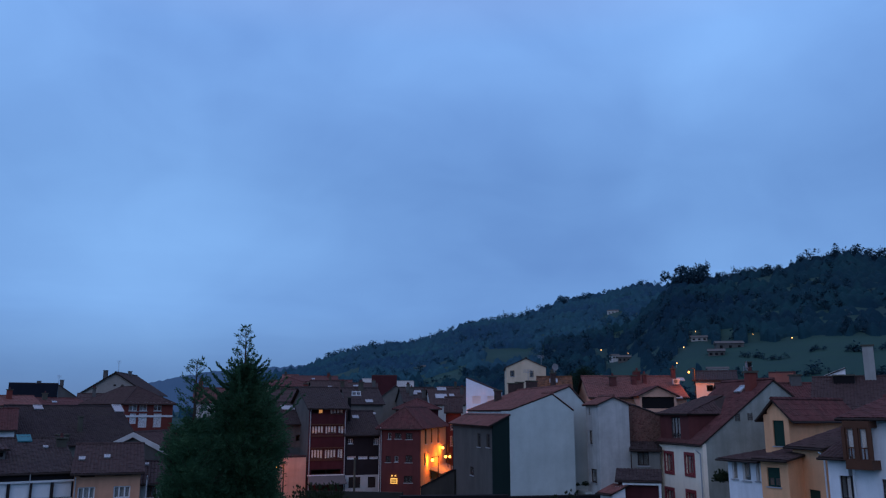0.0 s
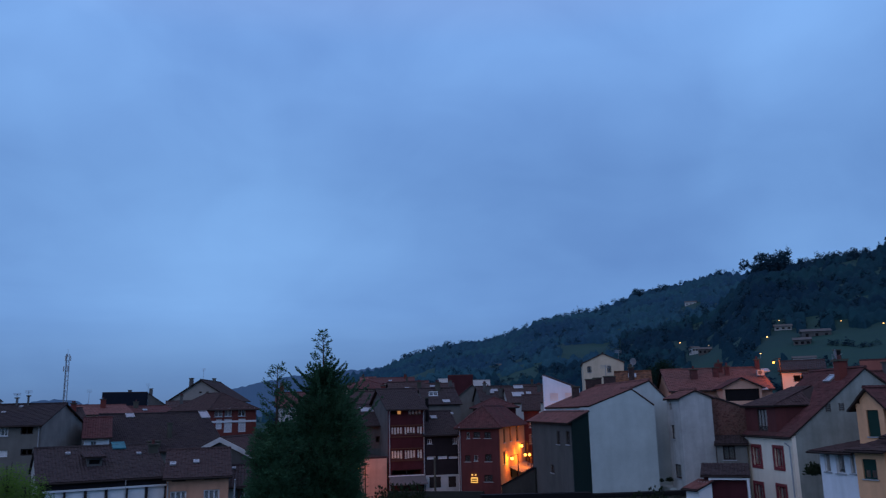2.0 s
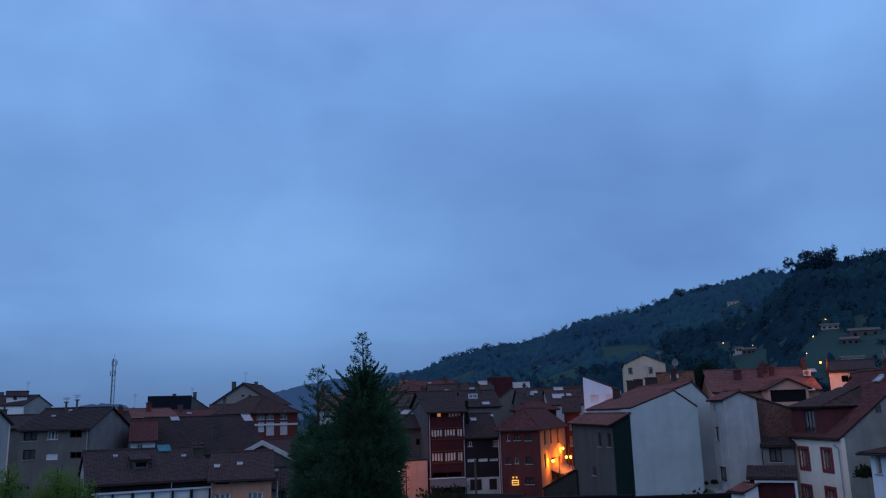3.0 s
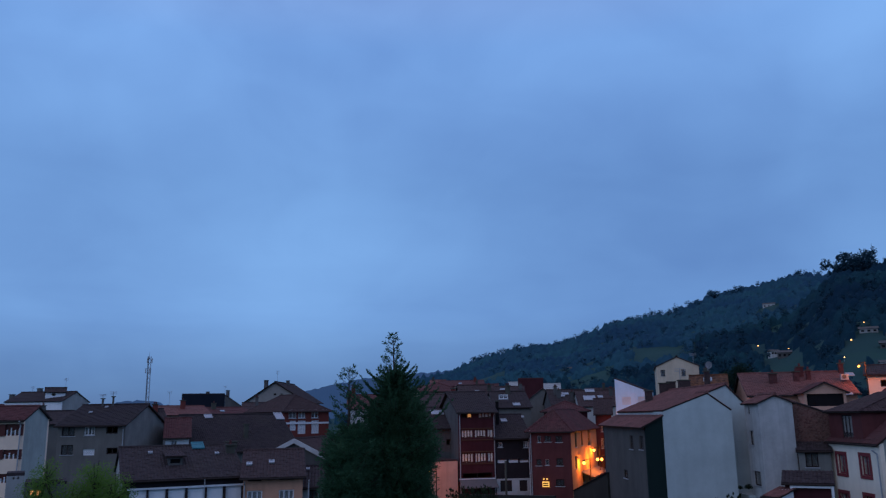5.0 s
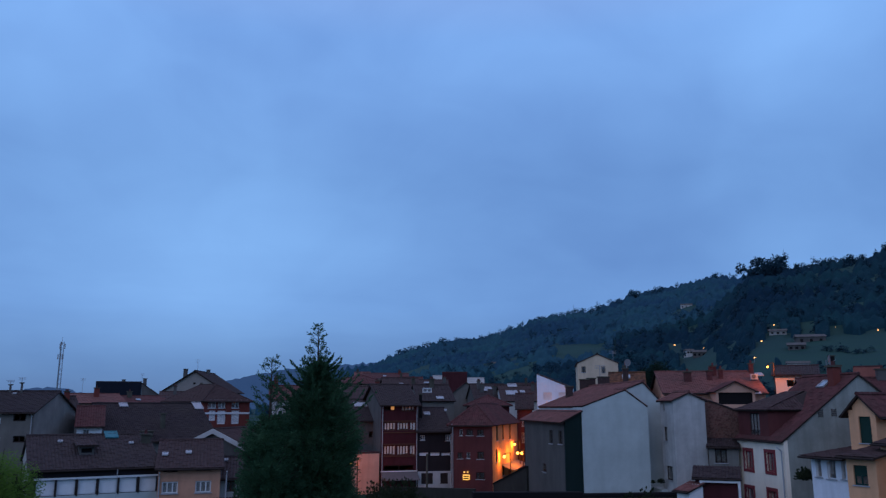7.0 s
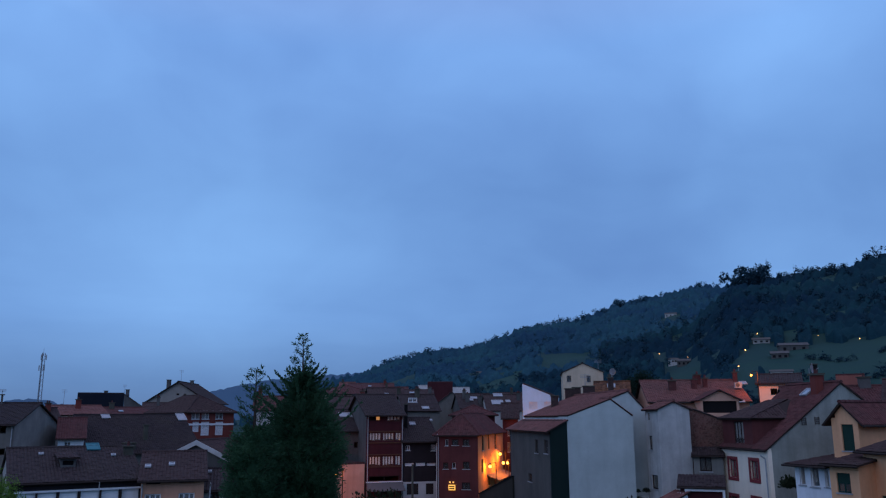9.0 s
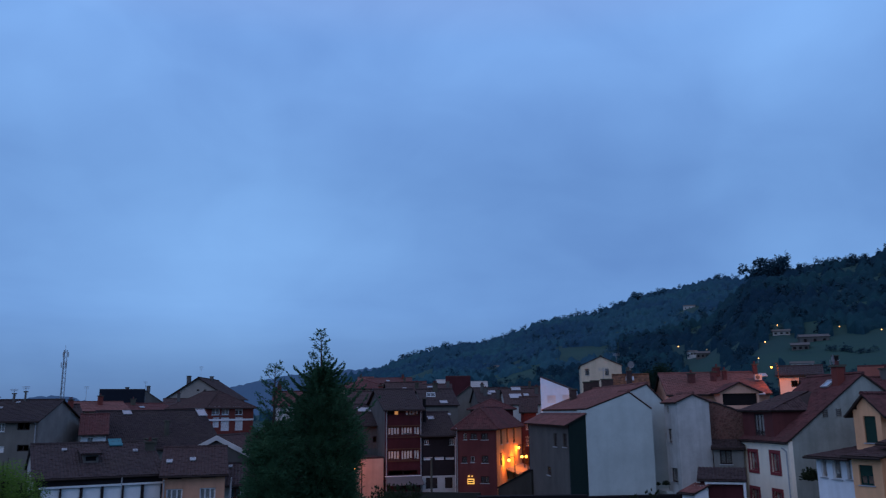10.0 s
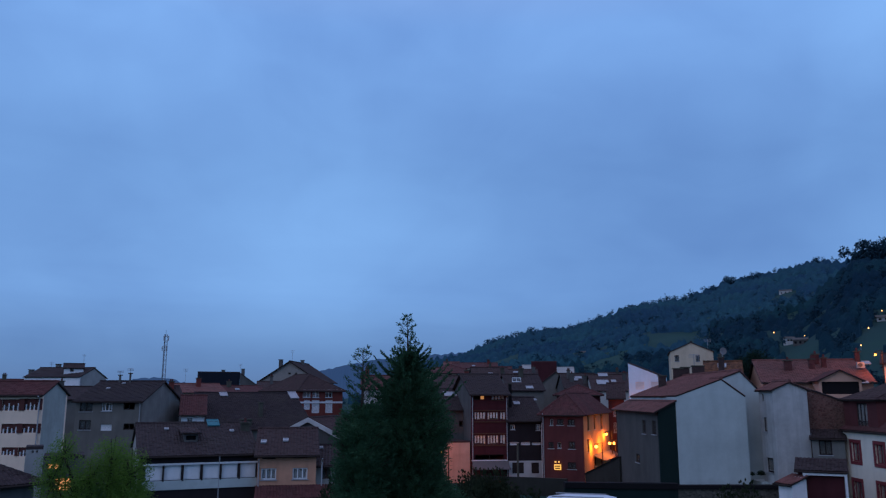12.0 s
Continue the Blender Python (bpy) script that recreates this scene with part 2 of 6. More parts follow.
def boxes(*list_of):
    bm = bmesh.new()
    for b in list_of:
        box(bm, *b)
    return bm


def tube(bm, a, b, r0, r1, n=8):
    a, b = Vector(a), Vector(b)
    q = (b - a).to_track_quat("Z", "Y").to_matrix()
    rings = []
    for p, r in ((a, r0), (b, r1)):
        rings.append([bm.verts.new(p + q @ Vector((r * math.cos(t), r * math.sin(t), 0))) for t in [2 * math.pi * k / n for k in range(n)]])
    for k in range(n):
        bm.faces.new((rings[0][k], rings[0][(k + 1) % n], rings[1][(k + 1) % n], rings[1][k]))
    bm.faces.new(rings[0][::-1])
    bm.faces.new(rings[1])
    return bm


def blob(bm, c, r, n=1, rough=0.3, squash=1.0):
    made = bmesh.ops.create_icosphere(bm, subdivisions=n, radius=1.0)
    for v in made["verts"]:
        k = 1 + random.uniform(-rough, rough)
        v.co = Vector((c[0] + v.co.x * r * k, c[1] + v.co.y * r * k, c[2] + v.co.z * r * k * squash))


def side_frame(side, w, d):
    """Maps (u along the wall, depth inward, z) of a wall to the house's own axes."""
    if side == "front":
        return lambda u, q, z: Vector((u, q, z))
    if side == "right":
        return lambda u, q, z: Vector((w - q, u, z))
    if side == "left":
        return lambda u, q, z: Vector((q, d - u, z))
    return lambda u, q, z: Vector((w - u, d - q, z))


def wall_panel(f, length, top, holes, cuts=(), thick=0.3, base=-1.5):
    """A thick wall with openings cut through; cuts are lines (u, z, du, dz) that keep what lies below."""
    us = sorted({0.0, length, *[h[i] for h in holes for i in (0, 2)]})
    zs = sorted({base, top, *[h[i] for h in holes for i in (1, 3)]})
    us, zs = [u for u in us if 0 <= u <= length], [z for z in zs if base <= z <= top]
    bm = bmesh.new()
    grid = {(i, j): bm.verts.new((u, 0, z)) for i, u in enumerate(us) for j, z in enumerate(zs)}
    for i in range(len(us) - 1):
        for j in range(len(zs) - 1):
            cu, cz = (us[i] + us[i + 1]) / 2, (zs[j] + zs[j + 1]) / 2
            if not any(h[0] < cu < h[2] and h[1] < cz < h[3] for h in holes):
                bm.faces.new((grid[i, j], grid[i + 1, j], grid[i + 1, j + 1], grid[i, j + 1]))
    for u, z, du, dz in cuts:
        no = Vector((-dz, 0, du)).normalized()
        if no.z < 0:
            no = -no
        bmesh.ops.bisect_plane(bm, geom=bm.verts[:] + bm.edges[:] + bm.faces[:], plane_co=(u, 0, z), plane_no=no, clear_outer=True)
    made = bmesh.ops.extrude_face_region(bm, geom=bm.faces[:])
    for g in made["geom"]:
        if isinstance(g, bmesh.types.BMVert):
            g.co.y = thick
    loose = [v for v in bm.verts if not v.link_faces]
    bmesh.ops.delete(bm, geom=loose, context="VERTS")
    for v in bm.verts:
        v.co = f(v.co.x, v.co.y, v.co.z)
    return bm


def window(house, f, u0, z0, u1, z1, style):
    """A window set in its opening: frame with its panes, sill, surround or shutter as parts."""
    w, h = u1 - u0, z1 - z0
    t = min(0.09, w * 0.1)

    def slab(list_of):
        bm = bmesh.new()
        for a0, q0, b0, a1, q1, b1 in list_of:
            box(bm, a0, q0, b0, a1, q1, b1)
        for v in bm.verts:
            v.co = f(*v.co)
        return bm

    frame_mat = {"r": "red_paint", "w": "white_paint", "c": "white_paint", "d": "dark_wood", "g": "green_paint", "l": "brown_wood", "s": "white_paint", "b": "brown_wood", "x": "white_paint", "k": "dark_wood", "p": "white_paint", "q": "brown_wood", "a": "shutter_brown"}[style[0]]
    bars = [(u0, 0.10, z0, u0 + t, 0.17, z1), (u1 - t, 0.10, z0, u1, 0.17, z1), (u0 + t, 0.10, z0, u1 - t, 0.17, z0 + t), (u0 + t, 0.10, z1 - t, u1 - t, 0.17, z1)]
    count = int(style[1:] or 2)
    for k in range(1, count):
        c = u0 + w * k / count
        bars.append((c - t / 2, 0.10, z0 + t, c + t / 2, 0.16, z1 - t))
    if h > 1.6 and style[0] in "rgcw":
        bars.append((u0 + t, 0.105, z1 - h * 0.3 - t / 2, u1 - t, 0.155, z1 - h * 0.3 + t / 2))
    win = part("window", slab(bars), frame_mat, house)
    if style[0] == "s":
        rows = []
        k = z0 + t
        while k < z1 - t - 0.02:
            rows.append((u0 + t, 0.11, k, u1 - t, 0.15, min(k + 0.085, z1 - t)))
            k += 0.1
        part("roller_shutter", slab(rows), "white_paint", win)
    elif style[0] == "l":
        part("lit_pane", slab([(u0 + t, 0.13, z0 + t, u1 - t, 0.15, z1 - t)]), "lit_dim" if count == 1 else "lit_warm", win, "warm lit window pane")
    elif style[0] == "g":
        cut = z0 + t if count == 1 else z0 + h * 0.45
        part("green_blind", slab([(u0 + t, 0.105, cut, u1 - t, 0.13, z1 - t)]), "green_paint", win, "dark green lowered blind")
        if count > 1:
            part("pane", slab([(u0 + t, 0.13, z0 + t, u1 - t, 0.142, cut)]), "glass", win)
    elif style[0] == "q":
        # gallery glazing with a white net curtain hung behind every pane
        for k in range(count):
            a, b = u0 + w * k / count + t / 2, u0 + w * (k + 1) / count - t / 2
            part("pane", slab([(a, 0.13, z0 + t, b, 0.142, z1 - t)]), "glass", win)
            part("net_curtain", slab([(a + 0.02, 0.146, z0 + t * random.uniform(0.6, 2.5), b - 0.03, 0.152, z1 - t)]), "clean_white", win)
    elif style[0] == "a":
        # brown shutter half lowered, white casement bars below it
        part("roller_shutter", slab([(u0 + t, 0.11, z0 + h * 0.42, u1 - t, 0.15, z1 - t)]), "shutter_brown", win, "brown half lowered roller shutter")
        part("pane", slab([(u0 + t, 0.165, z0 + t, u1 - t, 0.175, z0 + h * 0.42)]), "glass", win)
        for k in range(count + 1):
            c = u0 + t + 0.06 + (w - 2 * t - 0.12) * k / count
            part("casement_bar", slab([(c - 0.045, 0.08, z0, c + 0.045, 0.13, z0 + h * (0.66 if k % 2 else 0.5))]), "white_paint", win)
    elif style[0] == "p":
        part("blind", slab([(u0 + t, 0.09, z0 + t, u1 - t, 0.12, z1 - t)]), "clean_white", win, "white roller blind")
    elif style[0] != "k":
        for k in range(count):
            a, b = u0 + w * k / count + t / 2, u0 + w * (k + 1) / count - t / 2
            part("pane", slab([(a, 0.13, z0 + t, b, 0.142, z1 - t)]), "glass", win)
    if style[0] in "cwr" and w > 0.5:
        drop = random.uniform(0.3, 0.9)
        folds, n = [], 14
        vs, fs = [], []
        for i in range(n + 1):
            u = u0 + t + (w - 2 * t) * i / n
            q = 0.24 + 0.03 * math.sin(i * 2.1)
            vs += [f(u, q, z1 - t), f(u, q, z1 - t - (h - 2 * t) * (1.0 if style[0] == "c" else drop))]
        for i in range(n):
            if style[0] == "c" or i < n * 0.36 or i > n * 0.64:
                fs.append((2 * i, 2 * i + 2, 2 * i + 3, 2 * i + 1))
        part("curtain", (vs, fs), "curtain", win)
    if style[0] == "r":
        s = 0.21
        part("surround", slab([(u0 - s, -0.05, z0 - s, u0, 0.08, z1 + s), (u1, -0.05, z0 - s, u1 + s, 0.08, z1 + s), (u0, -0.05, z1, u1, 0.08, z1 + s), (u0, -0.05, z0 - s, u1, 0.08, z0)]), "red_paint", win, "dark red painted surround")
    elif style[0] in "wcdg":
        part("sill", slab([(u0 - 0.08, -0.08, z0 - 0.07, u1 + 0.08, 0.12, z0)]), "grey_paint", win)
    return win


def tile_field(eave, along, upslope, length, run, lo, hi, coarse=False):
    """Corrugated courses of tiles on one roof slope; lo(v), hi(v) bound it at height fraction v."""
    along, upslope = Vector(along), Vector(upslope)
    up = along.cross(upslope).normalized()
    if up.z < 0:
        up = -up
    per = 0.5 if coarse else 0.24
    course = 0.8 if coarse else 0.42
    amp = 0.05 if not coarse else 0.045
    shape = (0.0, 0.75, 1.0, 0.75) if not coarse else (0.0, 1.0)
    nu = max(2, int(length / per)) * len(shape)
    nv = max(1, int(run / course))
    us = [length * i / nu for i in range(nu + 1)]
    vs, fs = [], []
    for j in range(nv):
        for edge in (0, 1):
            v = (j + edge) / nv
            a, b = lo(v), hi(v)
            for i, u in enumerate(us):
                uu = min(max(u, a), b)
                hgt = amp * shape[i % len(shape)] + (0.010 if edge == 0 else 0.0) + 0.008 * math.sin(i * 12.9 + j * 78.2)
                vs.append(Vector(eave) + along * uu + upslope * (run * v) + up * hgt)
    row = nu + 1
    for j in range(nv):
        for i in range(nu):
            p = (2 * j) * row + i
            if (vs[p] - vs[p + 1]).length > 1e-4 or (vs[p + row] - vs[p + row + 1]).length > 1e-4:
                fs.append((p, p + 1, p + row + 1, p + row))
    for j in range(nv - 1):
        for i in range(nu):
            p = (2 * j + 1) * row + i
            if (vs[p] - vs[p + 1]).length > 1e-4:
                fs.append((p, p + 1, p + row + 1, p + row))
    return vs, fs


def deck(corners, thick=0.10):
    """A flat boarded slab under the tiles."""
    bm = bmesh.new()
    c = [Vector(p) for p in corners]
    no = (c[1] - c[0]).cross(c[2] - c[0]).normalized()
    if no.z < 0:
        no = -no
    top = [bm.verts.new(p - no * 0.01) for p in c]
    low = [bm.verts.new(p - no * thick) for p in c]
    bm.faces.new(top)
    bm.faces.new(low[::-1])
    for i in range(len(c)):
        k = (i + 1) % len(c)
        bm.faces.new((top[i], low[i], low[k], top[k]))
    return bm


def slope(house, eave_a, eave_b, top_a, top_b, tile, coarse):
    """One roof slope between an eave and a ridge, whose ends may be drawn in (hips)."""
    ea, eb, ta, tb = map(Vector, (eave_a, eave_b, top_a, top_b))
    along = (eb - ea).normalized()
    length = (eb - ea).length
    mid = ta - ea
    la, lb = mid.dot(along), (tb - ea).dot(along)
    upv = mid - along * la
    run = upv.length
    upv.normalize()
    part("roof", tile_field(ea, along, upv, length, run, lambda v: la * v, lambda v: length + (lb - length) * v, coarse), tile, house)
    part("eaves_board", deck([ea, eb, tb, ta] if (tb - ta).length > 0.01 else [ea, eb, ta]), "dark_wood", house)


def ridge_caps(house, a, b, tile):
    a, b = Vector(a), Vector(b)
    bm = bmesh.new()
    n = max(1, int((b - a).length / 0.45))
    for k in range(n):
        tube(bm, a.lerp(b, k / n), a.lerp(b, (k + 1.1) / n), 0.15, 0.12, 6)
    part("ridge_tiles", bm, tile, house)


INFO = {}
FAR_ROOFS = []


def house(name, label, at, yaw, w, d, eave, roof, rise, wall, tile, front=(), right=(), left=(), over=0.45, base=-1.5, mid=0.5, sides=None, coarse=False, group=""):
    m = pose(at[0], at[1], 0, 0, 0, yaw)
    h = thing(name, m, label, "house", group)
    INFO[name] = (h, m, w, d, eave, rise, mid, roof)
    if coarse and roof == "x" and tile != "pale_grey" and name not in ("attic_house", "terrace_house"):
        FAR_ROOFS.append(INFO[name])
    sides = sides or {}
    cuts = {"front": [], "right": [], "left": [], "back": []}
    tops = {k: eave for k in cuts}
    ym, xm = d * mid, w * mid
    o = over
    if roof == "x":
        for s, a, b in (("right", ym, d - ym), ("left", d - ym, ym)):
            tops[s] = eave + rise
            cuts[s] = [(0, eave, a, rise), (a + b, eave, -b, rise)]
    elif roof == "y":
        for s, a, b in (("front", xm, w - xm), ("back", w - xm, xm)):
            tops[s] = eave + rise
            cuts[s] = [(0, eave, a, rise), (a + b, eave, -b, rise)]
    elif roof == "shed":
        tops["back"] = eave + rise
        tops["right"] = tops["left"] = eave + rise
        cuts["right"], cuts["left"] = [(0, eave, d, rise)], [(d, eave, -d, rise)]
    elif roof == "shedl":
        tops["left"] = tops["front"] = tops["back"] = eave + rise
        cuts["front"], cuts["back"] = [(0, eave + rise, w, -rise)], [(w, eave + rise, -w, -rise)]
    elif roof == "shedr":
        tops["right"] = tops["front"] = tops["back"] = eave + rise
        cuts["front"], cuts["back"] = [(0, eave, w, rise)], [(w, eave, -w, rise)]
    for s, holes in (("front", front), ("right", right), ("left", left), ("back", ())):
        f = side_frame(s, w, d)
        length = w if s in ("front", "back") else d
        a, b = (0, length) if s in ("front", "back") else (0.3, length - 0.3)
        g = (lambda u, q, z, f=f, a=a: f(u + a, q, z))
        hs = [(x0 - a, z0, x1 - a, z1, st) for x0, z0, x1, z1, st in holes]
        cs = [(u - a, z, du, dz) for u, z, du, dz in cuts[s]]
        part("wall", wall_panel(g, b - a, tops[s], hs, cs, 0.3, base), sides.get(s, wall), h)
        for x0, z0, x1, z1, st in hs:
            window(h, g, x0, z0, x1, z1, st)
    part("inner_floor", boxes((0.3, 0.35, base + 0.4, w - 0.3, d - 0.35, base + 0.5)), "near_black", h)
    lift = 0.06
    if roof == "x":
        k1, k2 = rise / ym, rise / (d - ym)
        top = eave + rise + lift
        slope(h, (-o * 0.6, -o, eave - k1 * o + lift), (w + o * 0.6, -o, eave - k1 * o + lift), (-o * 0.6, ym, top), (w + o * 0.6, ym, top), tile, coarse)
        slope(h, (w + o * 0.6, d + o, eave - k2 * o + lift), (-o * 0.6, d + o, eave - k2 * o + lift), (w + o * 0.6, ym, top), (-o * 0.6, ym, top), tile, True)
        ridge_caps(h, (-o * 0.6, ym, top + 0.03), (w + o * 0.6, ym, top + 0.03), tile)
    elif roof == "y":
        k1, k2 = rise / xm, rise / (w - xm)
        top = eave + rise + lift
        slope(h, (-o, d + o, eave - k1 * o + lift), (-o, -o * 0.6, eave - k1 * o + lift), (xm, d + o, top), (xm, -o * 0.6, top), tile, coarse)
        slope(h, (w + o, -o * 0.6, eave - k2 * o + lift), (w + o, d + o, eave - k2 * o + lift), (xm, -o * 0.6, top), (xm, d + o, top), tile, coarse)
        ridge_caps(h, (xm, -o * 0.6, top + 0.03), (xm, d + o, top + 0.03), tile)
    elif roof == "hip":
        s = min(w, d) / 2 * 0.98
        k = rise / s
        z0, top = eave - k * o + lift, eave + rise + lift
        if w >= d:
            ra, rb = (s, d / 2, top), (w - s, d / 2, top)
        else:
            ra, rb = (w / 2, s, top), (w / 2, d - s, top)
        c = [(-o, -o, z0), (w + o, -o, z0), (w + o, d + o, z0), (-o, d + o, z0)]
        if w >= d:
            slope(h, c[0], c[1], ra, rb, tile, coarse)
            slope(h, c[1], c[2], rb, rb, tile, coarse)
            slope(h, c[2], c[3], rb, ra, tile, True)
            slope(h, c[3], c[0], ra, ra, tile, coarse)
        else:
            slope(h, c[0], c[1], ra, ra, tile, coarse)
            slope(h, c[1], c[2], ra, rb, tile, coarse)
            slope(h, c[2], c[3], rb, rb, tile, True)
            slope(h, c[3], c[0], rb, ra, tile, coarse)
        ridge_caps(h, ra, rb, tile)
        for a, b in ((c[0], ra), (c[1], rb if w >= d else ra)):
            ridge_caps(h, a, b, tile)
    elif roof == "shed":
        k = rise / d
        slope(h, (-o * 0.6, -o, eave - k * o + lift), (w + o * 0.6, -o, eave - k * o + lift), (-o * 0.6, d + o * 0.5, eave + rise + k * o * 0.5 + lift), (w + o * 0.6, d + o * 0.5, eave + rise + k * o * 0.5 + lift), tile, coarse)
    elif roof == "shedl":
        k = rise / w
        slope(h, (w + o, -o * 0.4, eave - k * o + lift), (w + o, d + o * 0.4, eave - k * o + lift), (0, -o * 0.4, eave + rise + lift), (0, d + o * 0.4, eave + rise + lift), tile, coarse)
    elif roof == "shedr":
        k = rise / w
        slope(h, (-o, d + o * 0.4, eave - k * o + lift), (-o, -o * 0.4, eave - k * o + lift), (w, d + o * 0.4, eave + rise + lift), (w, -o * 0.4, eave + rise + lift), tile, coarse)
    else:
        part("roof", boxes((0, 0.0, eave, w, d, eave + 0.2)), tile, h)
    if not coarse and roof in ("x", "shed", "hip"):
        k = rise / (ym if roof == "x" else d if roof == "shed" else min(w, d) / 2 * 0.98)
        z = eave - k * o - 0.02
        bm = bmesh.new()
        tube(bm, (-o * 0.6, -o - 0.06, z), (w + o * 0.6, -o - 0.06, z), 0.065, 0.065, 8)
        part("gutter", bm, "dark_wood", h)
    return h


# ---------------- ground and hills ----------------
# skylines of the hills: azimuth and elevation in degrees
FAR_RIDGE = [(-60, 0.6), (-36, 0.2), (-34.2, 0.5), (-32.6, 1.15), (-31.2, 1.3), (-30.0, 1.2), (-28.9, 0.8), (-27.6, 0.3), (-24.5, 0.65), (-20.5, 1.75), (-16.5, 2.6), (-12.5, 2.95), (-8, 3.3), (0, 3.4), (30, 4), (60, 2)]
MID_RIDGE = [(-70, 0.0), (-17, 0.0), (-14.5, 2.2), (-12, 3.0), (-9.6, 3.45), (-7.3, 4.3), (-5.0, 5.05), (-2.2, 5.2), (-0.6, 5.7), (1.9, 6.65), (4.3, 6.9), (6.2, 7.0), (7.6, 7.45), (8.3, 7.85), (11.2, 8.3), (13.5, 9.0), (15.4, 9.2), (18, 9.0), (26, 9.3), (34, 9.3), (60, 7)]
NEAR_RIDGE = [(-70, 0.0), (6, 0.0), (9, 2.5), (11.5, 4.8), (13.6, 6.8), (15.6, 8.6), (16.6, 9.6), (18.0, 9.75), (18.8, 9.7), (20.5, 9.9), (24.0, 10.2), (24.9, 10.45), (27.6, 10.6), (30, 10.2), (34, 10.2), (60, 8)]


def read_curve(table, a):
    for (a0, e0), (a1, e1) in zip(table, table[1:]):
        if a0 <= a <= a1:
            return e0 + (e1 - e0) * (a - a0) / (a1 - a0)
    return 0.0


def hill_height(az, r):
    """Height of the ground at an azimuth (degrees, clockwise from +y) and a distance."""
    out = 0.0
    for table, r0, rr, power in ((MID_RIDGE, 190, 1150, 1.15), (NEAR_RIDGE, 170, 640, 1.1)):
        el = read_curve(table, az)
        top = rr * math.tan(radians(el)) + (EYE if el > 0.05 else 0) - ((14 if rr > 1000 else 11) if rr < 3000 else 0) * min(1, el / 2)
        if top <= 0 or r <= r0:
            continue
        if r <= rr:
            h = top * ((r - r0) / (rr - r0)) ** power
        else:
            h = top * max(0.0, 1 - (r - rr) / (rr * 0.5))
        out = max(out, h)
    return out


def ground_material():
    m, n, co = start("ground_cover")
    big = n.noise(co, 0.012, 5, 0.6)
    mid = n.noise(co, 0.08, 5, 0.65)
    fine = n.noise(co, 2.0, 4, 0.6)
    col = n.mix(n.ramp(big, [(0.40, (0, 0, 0)), (0.56, (1, 1, 1))]), (0.014, 0.046, 0.050, 1), (0.018, 0.060, 0.050, 1))
    col = n.mix(n.ramp(mid, [(0.45, (0, 0, 0)), (0.7, (1, 1, 1))]), col, (0.015, 0.052, 0.050, 1))
    col = n.mix(n.math("MULTIPLY", fine, 0.15), col, (0.03, 0.05, 0.025, 1))
    return finish(m, n, col, 0.95, fine, 0.4, 0.1)


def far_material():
    m, n, co = start("distant_woods_haze")
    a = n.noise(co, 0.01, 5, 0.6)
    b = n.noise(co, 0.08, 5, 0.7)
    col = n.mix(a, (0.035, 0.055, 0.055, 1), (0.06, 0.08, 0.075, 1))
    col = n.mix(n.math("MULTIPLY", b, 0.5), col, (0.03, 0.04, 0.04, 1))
    # Blue emission stands in for the haze before this ridge
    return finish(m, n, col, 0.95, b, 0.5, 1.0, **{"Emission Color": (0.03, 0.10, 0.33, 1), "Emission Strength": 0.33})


def polar_sheet(azs, rs, f):
    vs, fs = [], []
    for a in azs:
        for r in rs:
            vs.append((r * math.sin(radians(a)), r * math.cos(radians(a)), f(a, r)))
    k = len(rs)
    for i in range(len(azs) - 1):
        for j in range(k - 1):
            p = i * k + j
            fs.append((p, p + 1, p + k + 1, p + k))
    return vs, fs


ground_material()
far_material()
AZS = [-180 + 6 * k for k in range(20)] + [-60 + 0.5 * k for k in range(241)] + [66 + 6 * k for k in range(20)]
RS = [0.0, 3, 8, 16, 30, 45, 60, 80, 100, 130, 160] + [190 * 1.045 ** k for k in range(73)]


def ground_height(a, r):
    h = hill_height(a, r) if abs(a) <= 60 else hill_height(math.copysign(60, a), r) * max(0, 1 - (abs(a) - 60) / 60)
    if r < 52:
        h += 3.3 * min(1.0, max(0.0, (52 - r) / 10))
    if r > 190:
        h += (r / 160) * noise.fractal(Vector((r * math.sin(radians(a)) * 0.012, r * math.cos(radians(a)) * 0.012, 3.0)), 1.0, 2.0, 4) * min(1, (r - 190) / 150)
    return h


vs, fs = polar_sheet(AZS, RS, ground_height)
ground = tagged(new("ground", mesh_of("ground", vs, fs, "ground_cover")), "dark grassy ground rising to wooded hills", "ground", kind="structure")
for p in ground.data.polygons:
    p.use_smooth = True


